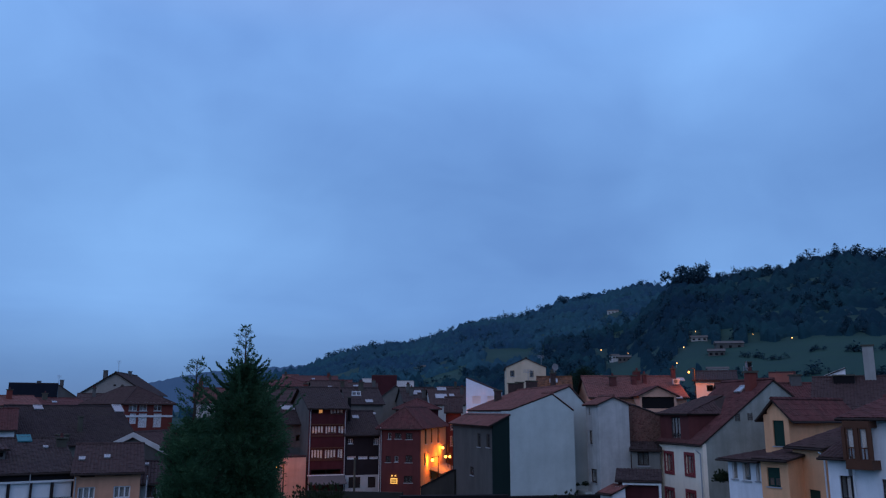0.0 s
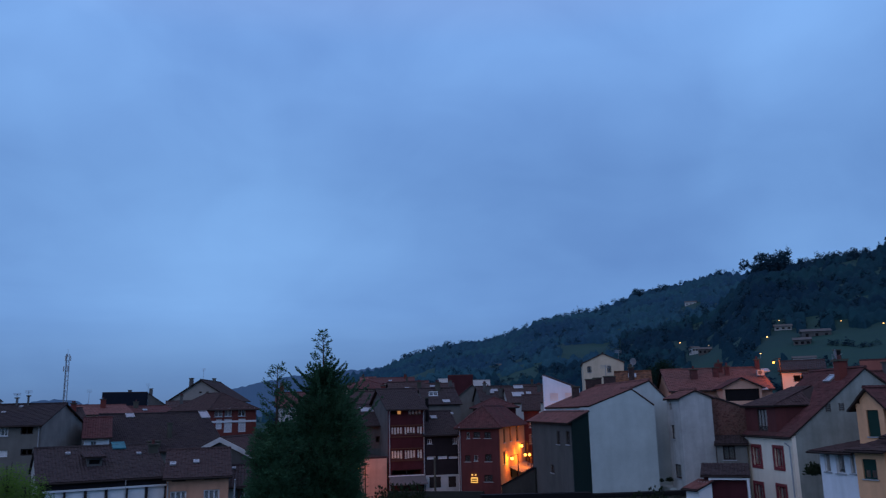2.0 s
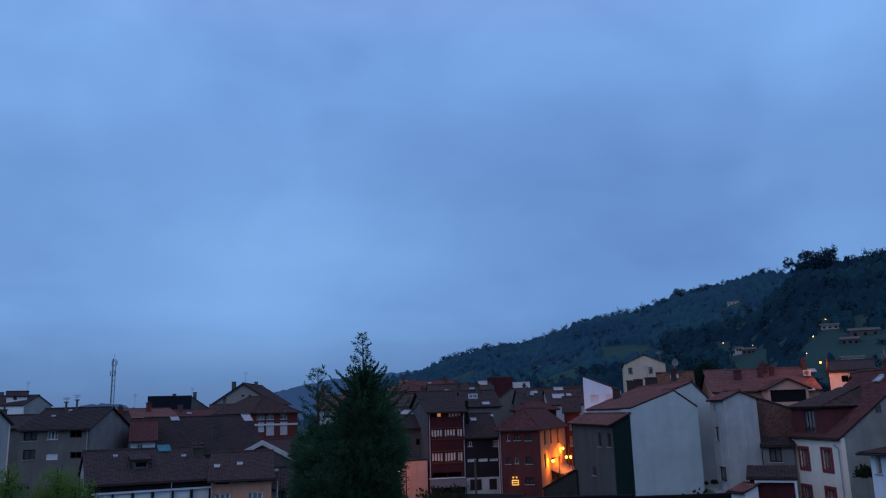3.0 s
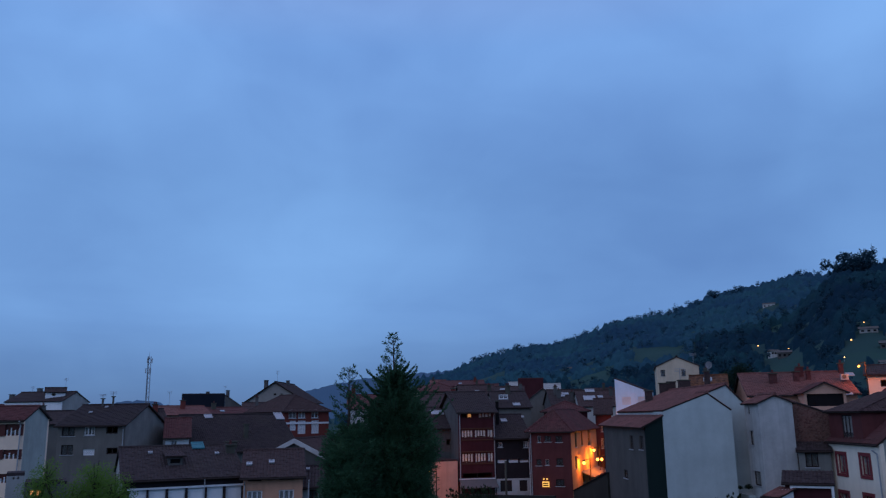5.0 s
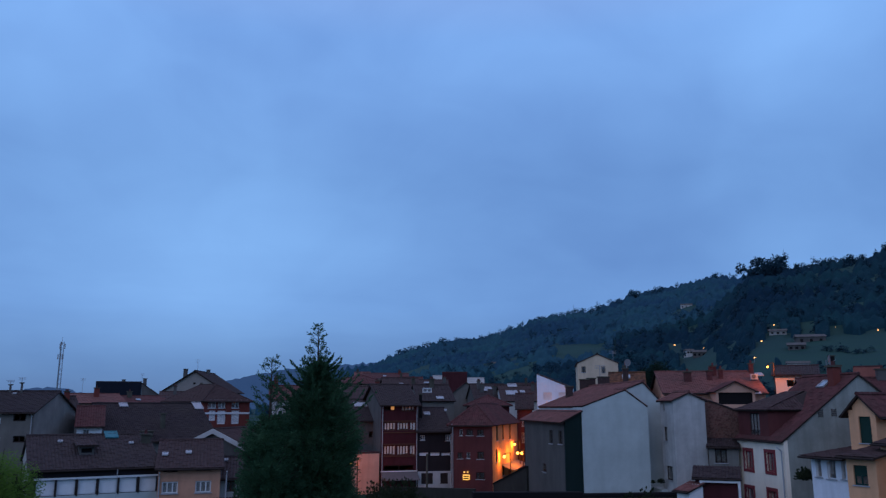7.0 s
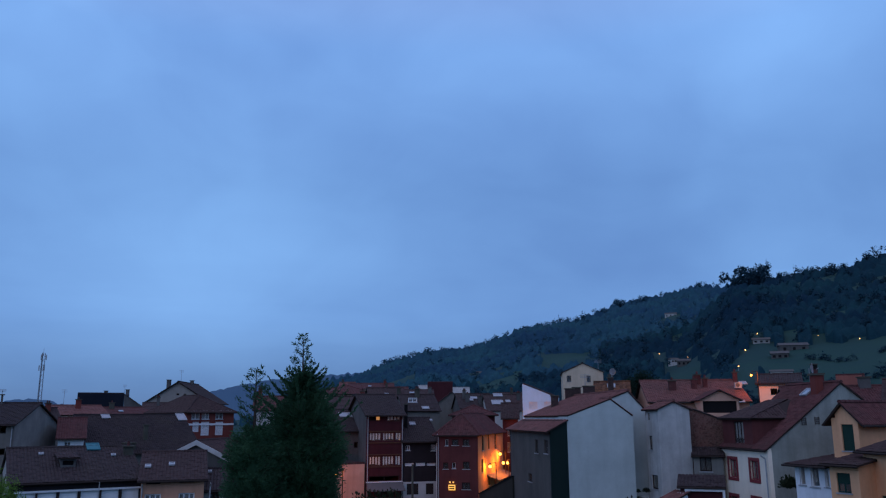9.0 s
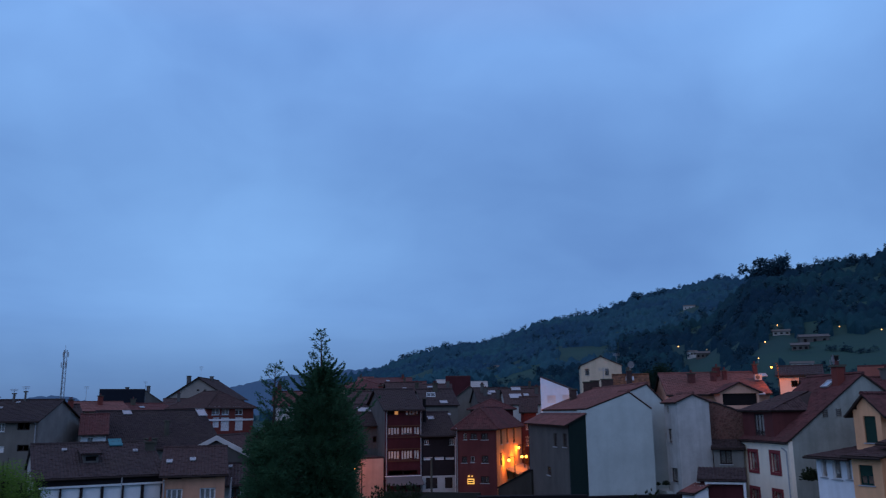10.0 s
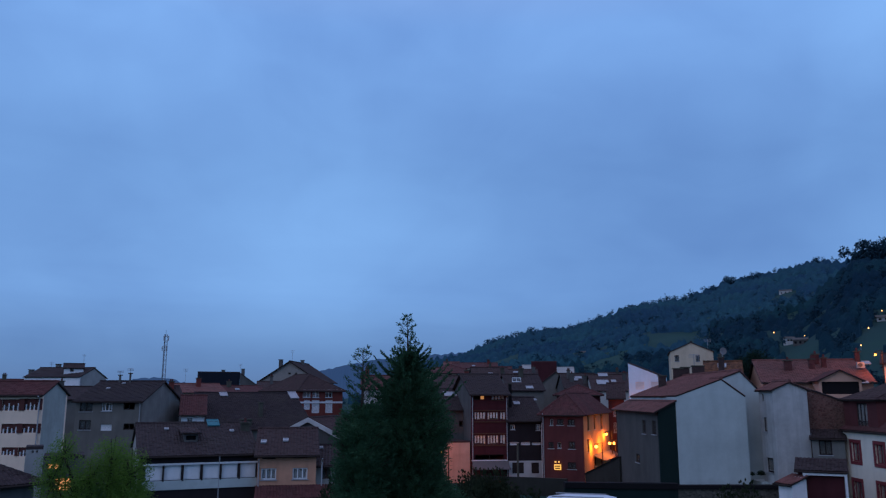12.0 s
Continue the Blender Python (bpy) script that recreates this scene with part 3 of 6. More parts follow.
def clumps(name, spots, mat, label, blades=32):
    """One mesh of many loose crowns, each a cloud of small leaf clusters; spots are x, y, z, radius, height."""
    s = np.array(spots)
    rng = np.random.default_rng(5)
    n = len(s)
    d = rng.normal(size=(n, blades, 1, 3))
    d /= np.linalg.norm(d, axis=-1, keepdims=True)
    c = d * rng.uniform(0.35, 1.0, (n, blades, 1, 1))
    tri = rng.normal(size=(n, blades, 3, 3)) * 0.21
    # every cluster faces outwards
    face = np.cross(tri[:, :, 1] - tri[:, :, 0], tri[:, :, 2] - tri[:, :, 0])
    turned = (face * (d[:, :, 0] + np.array((0, 0, 0.4)))).sum(-1) < 0
    tri[turned] = tri[turned][:, ::-1]
    v = (c + tri) * s[:, None, None, [3, 3, 4]] + s[:, None, None, :3]
    f = np.arange(n * blades * 3).reshape(-1, 3)
    me = mesh_of(name, v.reshape(-1, 3).tolist(), f.tolist(), mat)
    me.polygons.foreach_set("use_smooth", np.ones(len(f), dtype=bool))
    # soft canopy: each leaf cluster shades like the broad top of its crown
    nor = np.repeat(0.45 * d + np.array((0, 0, 0.8)), 3, axis=2)
    nor /= np.linalg.norm(nor, axis=-1, keepdims=True)
    soft = me.attributes.new("custom_normal", "FLOAT_VECTOR", "POINT")
    soft.data.foreach_set("vector", nor.astype(np.float32).ravel())
    ob = new(name, me)
    return tagged(ob, label, "trees", kind="stuff")


# open ground before the lights and houses: azimuth, distance, half width
CLEARINGS = [(12.5, 616, 0.35), (11.3, 514, 0.35), (13.1, 460, 0.3), (17.7, 382, 0.4), (19.7, 385, 0.4), (21.4, 367, 0.4), (23.8, 346, 0.4), (16.9, 337, 0.4), (16.4, 301, 0.4), (17.1, 277, 0.4), (0.1, 646, 0.35), (19.0, 319, 1.0), (19.8, 334, 1.3), (12.8, 430, 0.9), (12.2, 451, 0.6), (19.0, 280, 1.0), (17.9, 355, 0.8), (12.2, 853, 0.7), (-1.4, 646, 0.7)]
# meadows without trees: azimuth range, distance range
MEADOWS = [(8.5, 12.6, 215, 330), (19.5, 34, 215, 345), (15.8, 19.5, 215, 265), (-1.5, 1.5, 420, 520), (3.0, 6.5, 520, 640), (-9, -6, 600, 760), (12.3, 14.0, 330, 400)]


def woods():
    rng = random.Random(11)
    near, far = [], []
    for k in range(2000):
        a = rng.uniform(-24, 36)
        r = 205 + 960 * rng.random() ** 0.8
        if any(a0 < a < a1 and r0 < r < r1 for a0, a1, r0, r1 in MEADOWS) and rng.random() < 0.97:
            continue
        if any(abs(a - ca) < cw and cr - 75 < r < cr + 4 for ca, cr, cw in CLEARINGS):
            continue
        x, y = r * math.sin(radians(a)), r * math.cos(radians(a))
        z = ground_height(a, r)
        if z < 2.0:
            continue
        on_near = read_curve(NEAR_RIDGE, a) > 1 and r < 660
        if not on_near and noise.noise(Vector((x * 0.011, y * 0.011, 0))) > 0.28 and r < 1000:
            continue
        size = rng.uniform(0.7, 1.35) * (1.7 + r / 520)
        if rng.random() < 0.05:
            size *= 1.4
        tall = size * rng.uniform(0.8, 1.35)
        for q in range(3 if r < 700 else 2):
            c = (x + rng.uniform(-0.7, 0.7) * size, y + rng.uniform(-0.7, 0.7) * size, z + tall * (0.35 + 0.5 * q), size * rng.uniform(0.6, 0.95), tall * rng.uniform(0.5, 0.75))
            (near if on_near or r < 480 else far).append(c)
    # crown of the nearer ridge: a tall grove and a line of trees
    for a0, a1, count, r, size in ((16.4, 18.7, 26, 630, 5.5), (24.6, 34, 90, 640, 4.2), (18.7, 24.6, 60, 650, 2.6), (7.4, 11.5, 50, 1150, 5.0), (-9, 7.4, 130, 1150, 5.0), (11.5, 15.5, 40, 1160, 4.5)):
        for k in range(count):
            a = rng.uniform(a0, a1)
            rr = r + rng.uniform(-25, 15)
            x, y, z = rr * math.sin(radians(a)), rr * math.cos(radians(a)), ground_height(a, rr)
            s = size * rng.uniform(0.6, 1.3)
            for q in range(4):
                c = (x + rng.uniform(-0.8, 0.8) * s, y + rng.uniform(-0.8, 0.8) * s, z + s * rng.uniform(0.6, 2.2), s * rng.uniform(0.45, 0.8), s * rng.uniform(0.45, 0.8))
                (near if r < 700 else far).append(c)
    # hedgerows across the meadows
    for a0, a1, r, count in ((17.5, 34, 262, 70), (20.5, 34, 305, 60), (8.5, 12.6, 262, 26), (15.8, 19.5, 240, 22), (-1.5, 6.5, 470, 30)):
        for k in range(count):
            a = rng.uniform(a0, a1)
            rr = r + 6 * math.sin(a * 1.3) + rng.uniform(-2, 2)
            s = rng.uniform(0.5, 1.3) * (1.9 if rng.random() < 0.15 else 1.0)
            x, y, z = rr * math.sin(radians(a)), rr * math.cos(radians(a)), ground_height(a, rr)
            for q in range(2):
                near.append((x + rng.uniform(-0.5, 0.5) * s, y + rng.uniform(-0.5, 0.5) * s, z + s * (0.4 + 0.7 * q), s * rng.uniform(0.8, 1.2), s * rng.uniform(0.6, 0.9)))
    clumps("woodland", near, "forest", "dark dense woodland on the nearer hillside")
    clumps("far_woodland", far, "forest_hazed", "woodland on the farther hillside with haze in its colour")


def canopy_material(name, dark, light):
    """Closed canopy: stands of different tone, mottled crown by crown."""
    m, n, co = start(name)
    stand = n.noise(co, 0.012, 4, 0.55)
    crown = n.noise(co, 0.16, 5, 0.6)
    leaf = n.noise(co, 1.2, 3, 0.6)
    col = n.mix(n.ramp(stand, [(0.38, (0, 0, 0)), (0.62, (1, 1, 1))]), (*dark, 1), (*light, 1))
    col = n.mix(n.math("MULTIPLY", n.ramp(crown, [(0.35, (0, 0, 0)), (0.7, (1, 1, 1))]), 0.45), col, dim(dark, 0.7))
    return finish(m, n, col, 0.95, leaf, 0.6, 0.6, **{"Specular IOR Level": 0.02})


# Aerial haze put into both leaf colours as blue, more in the far one
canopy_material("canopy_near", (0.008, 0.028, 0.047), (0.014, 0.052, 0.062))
canopy_material("canopy_hazed", (0.019, 0.058, 0.096), (0.027, 0.088, 0.108))


def on_near_ridge(a, r):
    return (read_curve(NEAR_RIDGE, a) > 1 and r < 650) or r < 480


def in_meadow(a, r):
    wob = 0.35 * noise.noise(Vector((a * 1.1, r * 0.02, 1.0)))
    wr = 14 * noise.noise(Vector((a * 0.9, r * 0.03, 5.0)))
    if any(a0 < a + wob < a1 and r0 < r + wr < r1 for a0, a1, r0, r1 in MEADOWS):
        return True
    return any(abs(a - ca) < cw and cr - 75 < r < cr + 4 for ca, cr, cw in CLEARINGS)


def canopy(name, azs, rs, mat, label, keep):
    """Rounded tree tops closing into one rolling canopy above the slope."""
    def top(a, r):
        x, y = r * math.sin(radians(a)), r * math.cos(radians(a))
        z = ground_height(a, r)
        if not keep(a, r) or z < 2.0 or in_meadow(a, r):
            return z - 3.0
        wide = 3.6 + r / 230
        near_tops = noise.voronoi(Vector((x / wide, y / wide, 0.0)), distance_metric="DISTANCE")[0]
        swell = noise.noise(Vector((x * 0.02, y * 0.02, 2.0)))
        crest = 4.5 * max(0.0, (r - 800) / 350) + (1.8 * max(0.0, (r - 480) / 160) if on_near_ridge(a, r) else 0.0)
        return z + crest + (4.5 + r / 150) * (0.85 - 1.25 * near_tops[0] + 0.35 * swell) + 0.5 * noise.noise(Vector((x * 0.6, y * 0.6, 9.0)))
    vs, fs = polar_sheet(azs, rs, top)
    ob = tagged(new(name, mesh_of(name, vs, fs, mat)), label, "trees", kind="stuff")
    for p in ob.data.polygons:
        p.use_smooth = True


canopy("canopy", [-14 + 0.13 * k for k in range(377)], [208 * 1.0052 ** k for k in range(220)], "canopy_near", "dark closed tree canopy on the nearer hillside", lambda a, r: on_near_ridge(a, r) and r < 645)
canopy("far_canopy", [-24 + 0.13 * k for k in range(355)], [470 * 1.0048 ** k for k in range(188)], "canopy_hazed", "closed tree canopy on the farther hillside with haze in its colour", lambda a, r: not on_near_ridge(a, r) and r < 1150)
# Far crowns paler and bluer: distance haze put into their colour
foliage("forest_hazed", (0.034, 0.106, 0.150), (0.040, 0.120, 0.164))
woods()


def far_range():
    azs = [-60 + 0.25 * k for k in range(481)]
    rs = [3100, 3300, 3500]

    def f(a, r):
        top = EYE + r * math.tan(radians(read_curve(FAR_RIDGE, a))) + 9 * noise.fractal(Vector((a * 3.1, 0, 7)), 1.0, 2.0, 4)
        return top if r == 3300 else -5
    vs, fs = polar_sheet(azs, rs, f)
    tagged(new("backdrop", mesh_of("backdrop", vs, fs, "distant_woods_haze")), "distant wooded ridge with a haze-blue glow", "hills", kind="structure")


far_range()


# ---------------- houses ----------------
house("apartment_house", "white rendered apartment house with brown shutters and brown tiled roof", (-50.9, 56.45), 14.0, 6.1, 4.85, 9.7, "x", 1.0, "pink_white", "tile_red", front=[(2.95, 8.4, 4.35, 9.3, 'a3'), (4.7, 8.45, 5.95, 9.35, 'a3'), (3.05, 6.6, 4.35, 7.35, 'a3'), (4.7, 6.65, 6.0, 7.35, 'a3'), (3.25, 4.9, 4.35, 5.5, 'a3'), (4.55, 4.8, 5.65, 5.5, 'a3'), (0.95, 8.4, 2.4, 9.3, 'a3'), (1.15, 6.6, 2.45, 7.35, 'a3')], over=0.3, sides={'right': 'green_grey'})
house("grey_house", "unpainted grey rendered house under a dark tiled roof", (-55.65, 77.0), 12.0, 7.05, 12.9, 9.1, "x", 2.1, "grey_plaster", "tile_soot", front=[(0.45, 7.95, 1.8, 9.0, 'd'), (2.8, 8.0, 3.9, 8.9, 'w3'), (5.1, 8.15, 6.3, 9.0, 'k'), (0.5, 6.05, 1.75, 7.05, 'd'), (2.8, 5.95, 4.0, 6.6, 's1'), (5.25, 6.05, 6.4, 6.7, 'k')], sides={'right': 'grey_side'})
house("terrace_house", "white and grey house with a tiled attic roof", (-94.35, 116.65), 10.0, 9.3, 10.05, 12.75, "x", 1.6, "clean_white", "tile_dark", over=0.25, sides={'right': 'pale_grey'}, coarse=True)
house("attic_house", "small white attic block with tiled roof", (-88.7, 118.85), 36.2, 3.0, 2.0, 14.35, "x", 0.6, "clean_white", "tile_dark", front=[(0.95, 13.65, 1.5, 14.05, 'k')], over=0.3, coarse=True)
house("red_roof_house", "low house with a dull red tiled roof", (-115.9, 131.1), 40.1, 8.3, 12.0, 11.5, "x", 1.35, "cream", "tile_red", coarse=True)
house("navy_house", "house clad in dark navy panels", (-90.4, 167.1), 27.0, 9.35, 14.0, 15.0, "flat", 0.1, "navy", "tile_dark", coarse=True)
house("slate_house", "low dark roof beside the navy house", (-82.05, 171.35), 24.9, 4.3, 9.0, 11.9, "shedl", 2.95, "dark_grey", "tile_dark", coarse=True)
house("gable_house", "beige house with a broad front gable and dark verges", (-69.55, 155.1), 7.5, 11.85, 16.0, 12.95, "y", 3.8, "beige_grey", "tile_dark", front=[(5.65, 14.1, 6.15, 14.45, 'k'), (7.05, 14.1, 7.55, 14.4, 'k')], over=0.8, coarse=True)
house("brick_block", "red brick block of flats with white window bays", (-47.05, 119.05), 49.9, 8.05, 13.0, 10.65, "hip", 2.45, "red_brick", "tile_brown", front=[(0.8, 9.4, 2.15, 10.45, 'c2'), (2.5, 9.4, 3.75, 10.45, 'c2'), (4.85, 9.4, 6.15, 10.5, 'w2'), (2.45, 7.0, 3.85, 9.05, 's1'), (4.9, 7.0, 6.25, 9.05, 's1'), (1.05, 7.55, 2.1, 9.05, 's1')])
house("long_brown_house", "long low house under a large brown tiled roof", (-45.1, 87.0), 42.5, 12.6, 14.0, 5.9, "x", 4.05, "grey_plaster", "tile_soot")
house("small_white_house", "small white house with a dull red roof", (-47.5, 84.6), 28.6, 2.55, 9.0, 7.6, "x", 2.0, "clean_white", "tile_red", front=[(0.65, 6.55, 1.25, 7.15, 'w2')])
house("orange_roof_house", "low house with a weathered orange tiled roof", (-68.95, 121.85), 43.0, 7.7, 10.0, 10.25, "x", 1.45, "cream", "tile_pink", coarse=True)
house("terracotta_house", "low house with terracotta roof", (-64.6, 129.8), 37.3, 9.15, 12.0, 9.95, "x", 1.5, "old_white", "tile_red", coarse=True)
house("loggia_house", "house with a white glazed loggia under a ribbed brown roof", (-34.25, 55.25), 34.5, 8.8, 13.0, 5.15, "x", 2.1, "black_wood", "tile_dark", front=[(0.5, 3.33, 1.7, 4.42, 'p1'), (1.8, 3.33, 3.05, 4.42, 'p1'), (3.15, 3.33, 4.45, 4.42, 'p1'), (4.55, 3.33, 5.85, 4.42, 'p1'), (5.95, 3.33, 7.25, 4.42, 'p1'), (7.35, 3.33, 8.65, 4.42, 'p1')], over=0.3, sides={'left': 'stained_white'})
house("tan_house", "tan rendered house with white windows and brown roof", (-26.6, 59.3), 22.2, 4.5, 11.0, 5.1, "x", 1.7, "tan", "tile_brown", front=[(0.3, 3.2, 1.45, 4.05, 'c3'), (2.7, 3.2, 3.85, 4.05, 'c3'), (0.35, 4.75, 1.35, 4.85, 'k'), (2.7, 4.8, 3.8, 4.95, 'k')])
house("white_verge_house", "low house with a white edged gable roof", (-29.15, 70.2), -1.9, 5.2, 8.0, 6.3, "y", 1.25, "dark_grey", "tile_brown")
house("annex_house", "small pale house with a dark wooden shutter", (-22.9, 61.9), 19.0, 3.05, 8.0, 4.2, "x", 1.2, "pale_grey", "tile_dark", front=[(0.55, 3.1, 1.3, 3.9, 'b2')])
house("dark_roof_house", "dark roofed house with grey walls", (-20.05, 94.9), 23.5, 4.5, 10.0, 8.1, "x", 2.35, "dark_grey", "tile_dark", front=[(2.95, 6.0, 4.45, 6.7, 'k')])
house("salmon_garage", "lamp lit salmon rendered garage wall", (-17.65, 90.3), 31.5, 2.75, 5.0, 4.4, "flat", 0.1, "salmon", "tile_brown")
house("gallery_house", "dark red timber house with white glazed galleries", (-15.1, 91.75), 21.7, 4.25, 11.0, 9.95, "x", 2.25, "maroon", "tile_dark", front=[(0.35, 9.2, 1.0, 9.75, 'k'), (1.05, 9.2, 1.55, 9.75, 'l1'), (2.35, 9.1, 3.95, 9.75, 'q4'), (0.3, 6.9, 1.68, 7.85, 'q4'), (1.84, 6.9, 3.2, 7.85, 'q4'), (3.36, 6.9, 4.05, 7.85, 'q2'), (0.3, 4.15, 1.68, 5.25, 'q4'), (1.84, 4.15, 3.2, 5.25, 'q4'), (3.36, 4.15, 4.0, 5.25, 'q2'), (0.35, 2.45, 3.85, 3.05, 'k')], over=0.6, sides={'left': 'dark_grey'})
house("black_house", "narrow black timber house with white ground floor", (-11.15, 93.35), 19.7, 4.1, 9.0, 6.95, "x", 2.45, "black_wood", "tile_dark", front=[(0.35, 5.8, 0.85, 6.35, 'w2'), (3.35, 5.7, 3.9, 6.4, 'w2'), (0.25, 4.05, 1.3, 4.4, 's1'), (1.55, 4.05, 2.65, 4.4, 's1'), (2.85, 4.05, 3.9, 4.35, 's1')])
house("red_house", "dull red rendered corner house, its street side ochre under the lamps", (-7.1, 92.75), -9.0, 4.65, 19.0, 7.85, "hip", 2.05, "red_render", "tile_red", front=[(0.9, 6.35, 1.25, 7.05, 'c1'), (1.7, 6.4, 2.45, 7.05, 'd'), (2.95, 6.35, 3.7, 7.05, 'd'), (0.65, 3.8, 1.25, 4.5, 'd'), (1.7, 3.85, 2.1, 4.5, 'c1'), (2.95, 3.8, 3.7, 4.6, 'd'), (2.8, 1.6, 3.75, 2.35, 'd')], right=[(2.75, 5.7, 3.9, 7.55, 'd'), (6.9, 5.7, 8.1, 7.5, 'd'), (11.8, 5.55, 13.6, 7.4, 'd'), (2.25, 3.3, 3.45, 4.75, 'd'), (6.75, 1.45, 8.05, 2.8, 'd'), (11.15, 1.15, 12.6, 2.5, 'd')], sides={'right': 'ochre'})
house("street_end_house", "orange lit house at the bend of the street", (0.45, 116.0), -0.8, 2.2, 8.0, 9.45, "x", 2.0, "red_render", "tile_brown", front=[(0.7, 6.9, 1.05, 7.8, 'c2'), (0.65, 4.65, 1.0, 6.0, 'c2')])
house("maroon_house", "maroon house with a low tiled hip roof", (-6.5, 111.8), 1.8, 5.9, 12.0, 9.9, "hip", 1.25, "maroon", "tile_red")
house("stair_house", "grey house with a white attic window", (-14.0, 119.2), 16.4, 5.3, 10.0, 10.6, "x", 2.3, "grey_plaster", "tile_dark", front=[(0.55, 11.75, 1.9, 12.4, 'w2')], coarse=True)
house("maroon_block", "tall maroon block above the roofs", (-16.8, 189.25), 4.2, 5.95, 10.0, 17.65, "flat", 0.1, "maroon", "tile_red", coarse=True)
house("flat_pink_house", "pale house with a dull red hip roof", (-31.25, 146.7), 24.8, 8.15, 12.0, 14.0, "hip", 1.65, "cream", "tile_red", front=[(2.75, 12.95, 3.4, 13.8, 'd'), (4.35, 12.95, 5.15, 13.8, 'w2')], coarse=True)
house("white_wedge_house", "white house with a steep mono pitched wall", (3.2, 109.95), -9.3, 4.4, 6.0, 12.2, "shedl", 1.8, "cool_white", "tile_dark", front=[(0.85, 10.5, 2.0, 11.5, 's1'), (2.9, 10.5, 4.15, 11.5, 's1')], over=0.05)
house("lean_to", "grey lean-to with dark green end wall along the white building", (3.95, 63.9), 10.6, 1.4, 16.0, 8.5, "shedr", 0.72, "green_black", "tile_pink", left=[(10.65, 6.55, 11.8, 7.65, 'd2'), (13.9, 6.65, 15.1, 7.7, 'd2'), (7.8, 4.05, 9.15, 4.75, 'd')], sides={'left': 'lean_grey'})
house("white_block", "tall white rendered block with a low front gable", (5.3, 64.1), 10.6, 5.35, 2.6, 9.55, "y", 1.3, "white_plaster", "tile_pink", mid=0.67, over=0.03)
house("white_building", "white rendered house with a long dull red roof", (5.5, 66.75), 10.6, 7.15, 16.0, 9.55, "y", 2.0, "white_plaster", "tile_pink", mid=0.74, over=0.1)
house("white_tower", "narrow white rendered tower with stained top", (12.2, 63.35), 10.6, 2.55, 2.7, 10.05, "y", 0.55, "stained_white", "tile_pink", left=[(0.6, 9.2, 0.95, 9.75, 'k'), (0.55, 6.95, 1.25, 8.0, 'd1'), (0.65, 4.0, 1.95, 5.05, 'd1')], over=0.25)
house("cream_house", "cream house with a broken gable roof and two small windows", (9.5, 119.6), -3.0, 5.9, 10.0, 15.95, "y", 1.3, "cream", "tile_dark", front=[(0.6, 14.6, 1.2, 15.45, 'd'), (3.5, 14.55, 4.05, 15.45, 'd')], over=0.2, coarse=True)
house("rubble_house", "old house with a bare rubble and brick gable wall", (14.45, 65.4), -7.5, 4.25, 7.0, 8.75, "shedl", 1.6, "rubble", "tile_dark", over=0.15)
house("window_lean_to", "grey lean-to with a small window against the rubble wall", (14.7, 63.5), -14.0, 2.15, 1.5, 6.6, "shed", 0.45, "grey_side", "tile_dark", front=[(0.45, 5.4, 1.3, 6.45, 'd2')], over=0.25)
house("red_window_house", "white house with dark red window surrounds and tiled roof", (16.95, 63.8), -79.0, 6.75, 11.75, 7.3, "x", 4.45, "cream_white", "tile_red", front=[(1.05, 5.05, 2.2, 6.35, 'r2'), (4.25, 5.1, 5.35, 6.4, 'r2'), (0.9, 2.4, 2.05, 3.7, 'r2'), (4.2, 2.6, 5.3, 3.8, 'r2')], over=0.2, sides={'right': 'side_grey'})
house("porch_house", "red walled porch under a dark tiled lean-to", (12.39, 57.97), -15.0, 2.8, 2.0, 4.8, "shed", 0.5, "maroon", "tile_dark", over=0.35)
house("shed_house", "low white shed with a red tiled roof", (11.1, 57.9), -58.0, 1.2, 1.2, 3.95, "shed", 0.4, "clean_white", "tile_pink", over=0.25)
house("sunroom_house", "white sunroom with three glazed bays", (18.45, 52.9), -65.7, 2.8, 4.0, 6.55, "shed", 0.45, "blue_white", "tile_brown", front=[(0.35, 5.3, 0.8, 6.4, 'w1'), (1.25, 5.25, 1.9, 6.4, 'w1'), (2.35, 5.3, 2.65, 6.45, 'w1')], over=0.6)
house("yellow_bay", "yellow rendered bay with a green shuttered window", (19.2, 49.4), -55.8, 1.8, 4.0, 6.75, "shed", 0.55, "yellow", "tile_brown", front=[(0.4, 5.15, 1.25, 6.25, 'g2')], over=0.5)
house("yellow_house", "yellow rendered house with green shutters", (22.0, 51.5), 33.0, 7.4, 1.8, 9.35, "x", 0.9, "yellow", "tile_red", left=[(0.65, 7.35, 1.45, 8.95, 'g1')], over=0.5)
house("yellow_wing", "yellow rendered wing under a dark tiled roof", (21.3, 49.6), -78.4, 3.1, 5.0, 7.5, "shed", 1.4, "yellow", "tile_brown", front=[(1.2, 4.1, 2.25, 5.05, 'g2')], over=0.4)
house("blue_white_wing", "bluish white low wing under a dark roof", (21.3, 45.25), -52.3, 1.1, 6.0, 7.15, "shed", 1.95, "blue_white", "tile_brown", front=[(0.6, 4.9, 1.2, 6.1, 'd')], over=0.5)
house("blue_white_house", "bluish white house with a timber gallery", (22.15, 44.25), -54.7, 4.6, 10.0, 9.25, "x", 1.05, "blue_white", "tile_red", front=[(1.5, 4.9, 1.95, 6.05, 'd')], over=0.6)
house("dormer_house", "house with salmon walls and a broad red tiled roof", (16.6, 90.5), -2.8, 10.65, 12.0, 11.15, "x", 2.4, "salmon", "tile_pink")
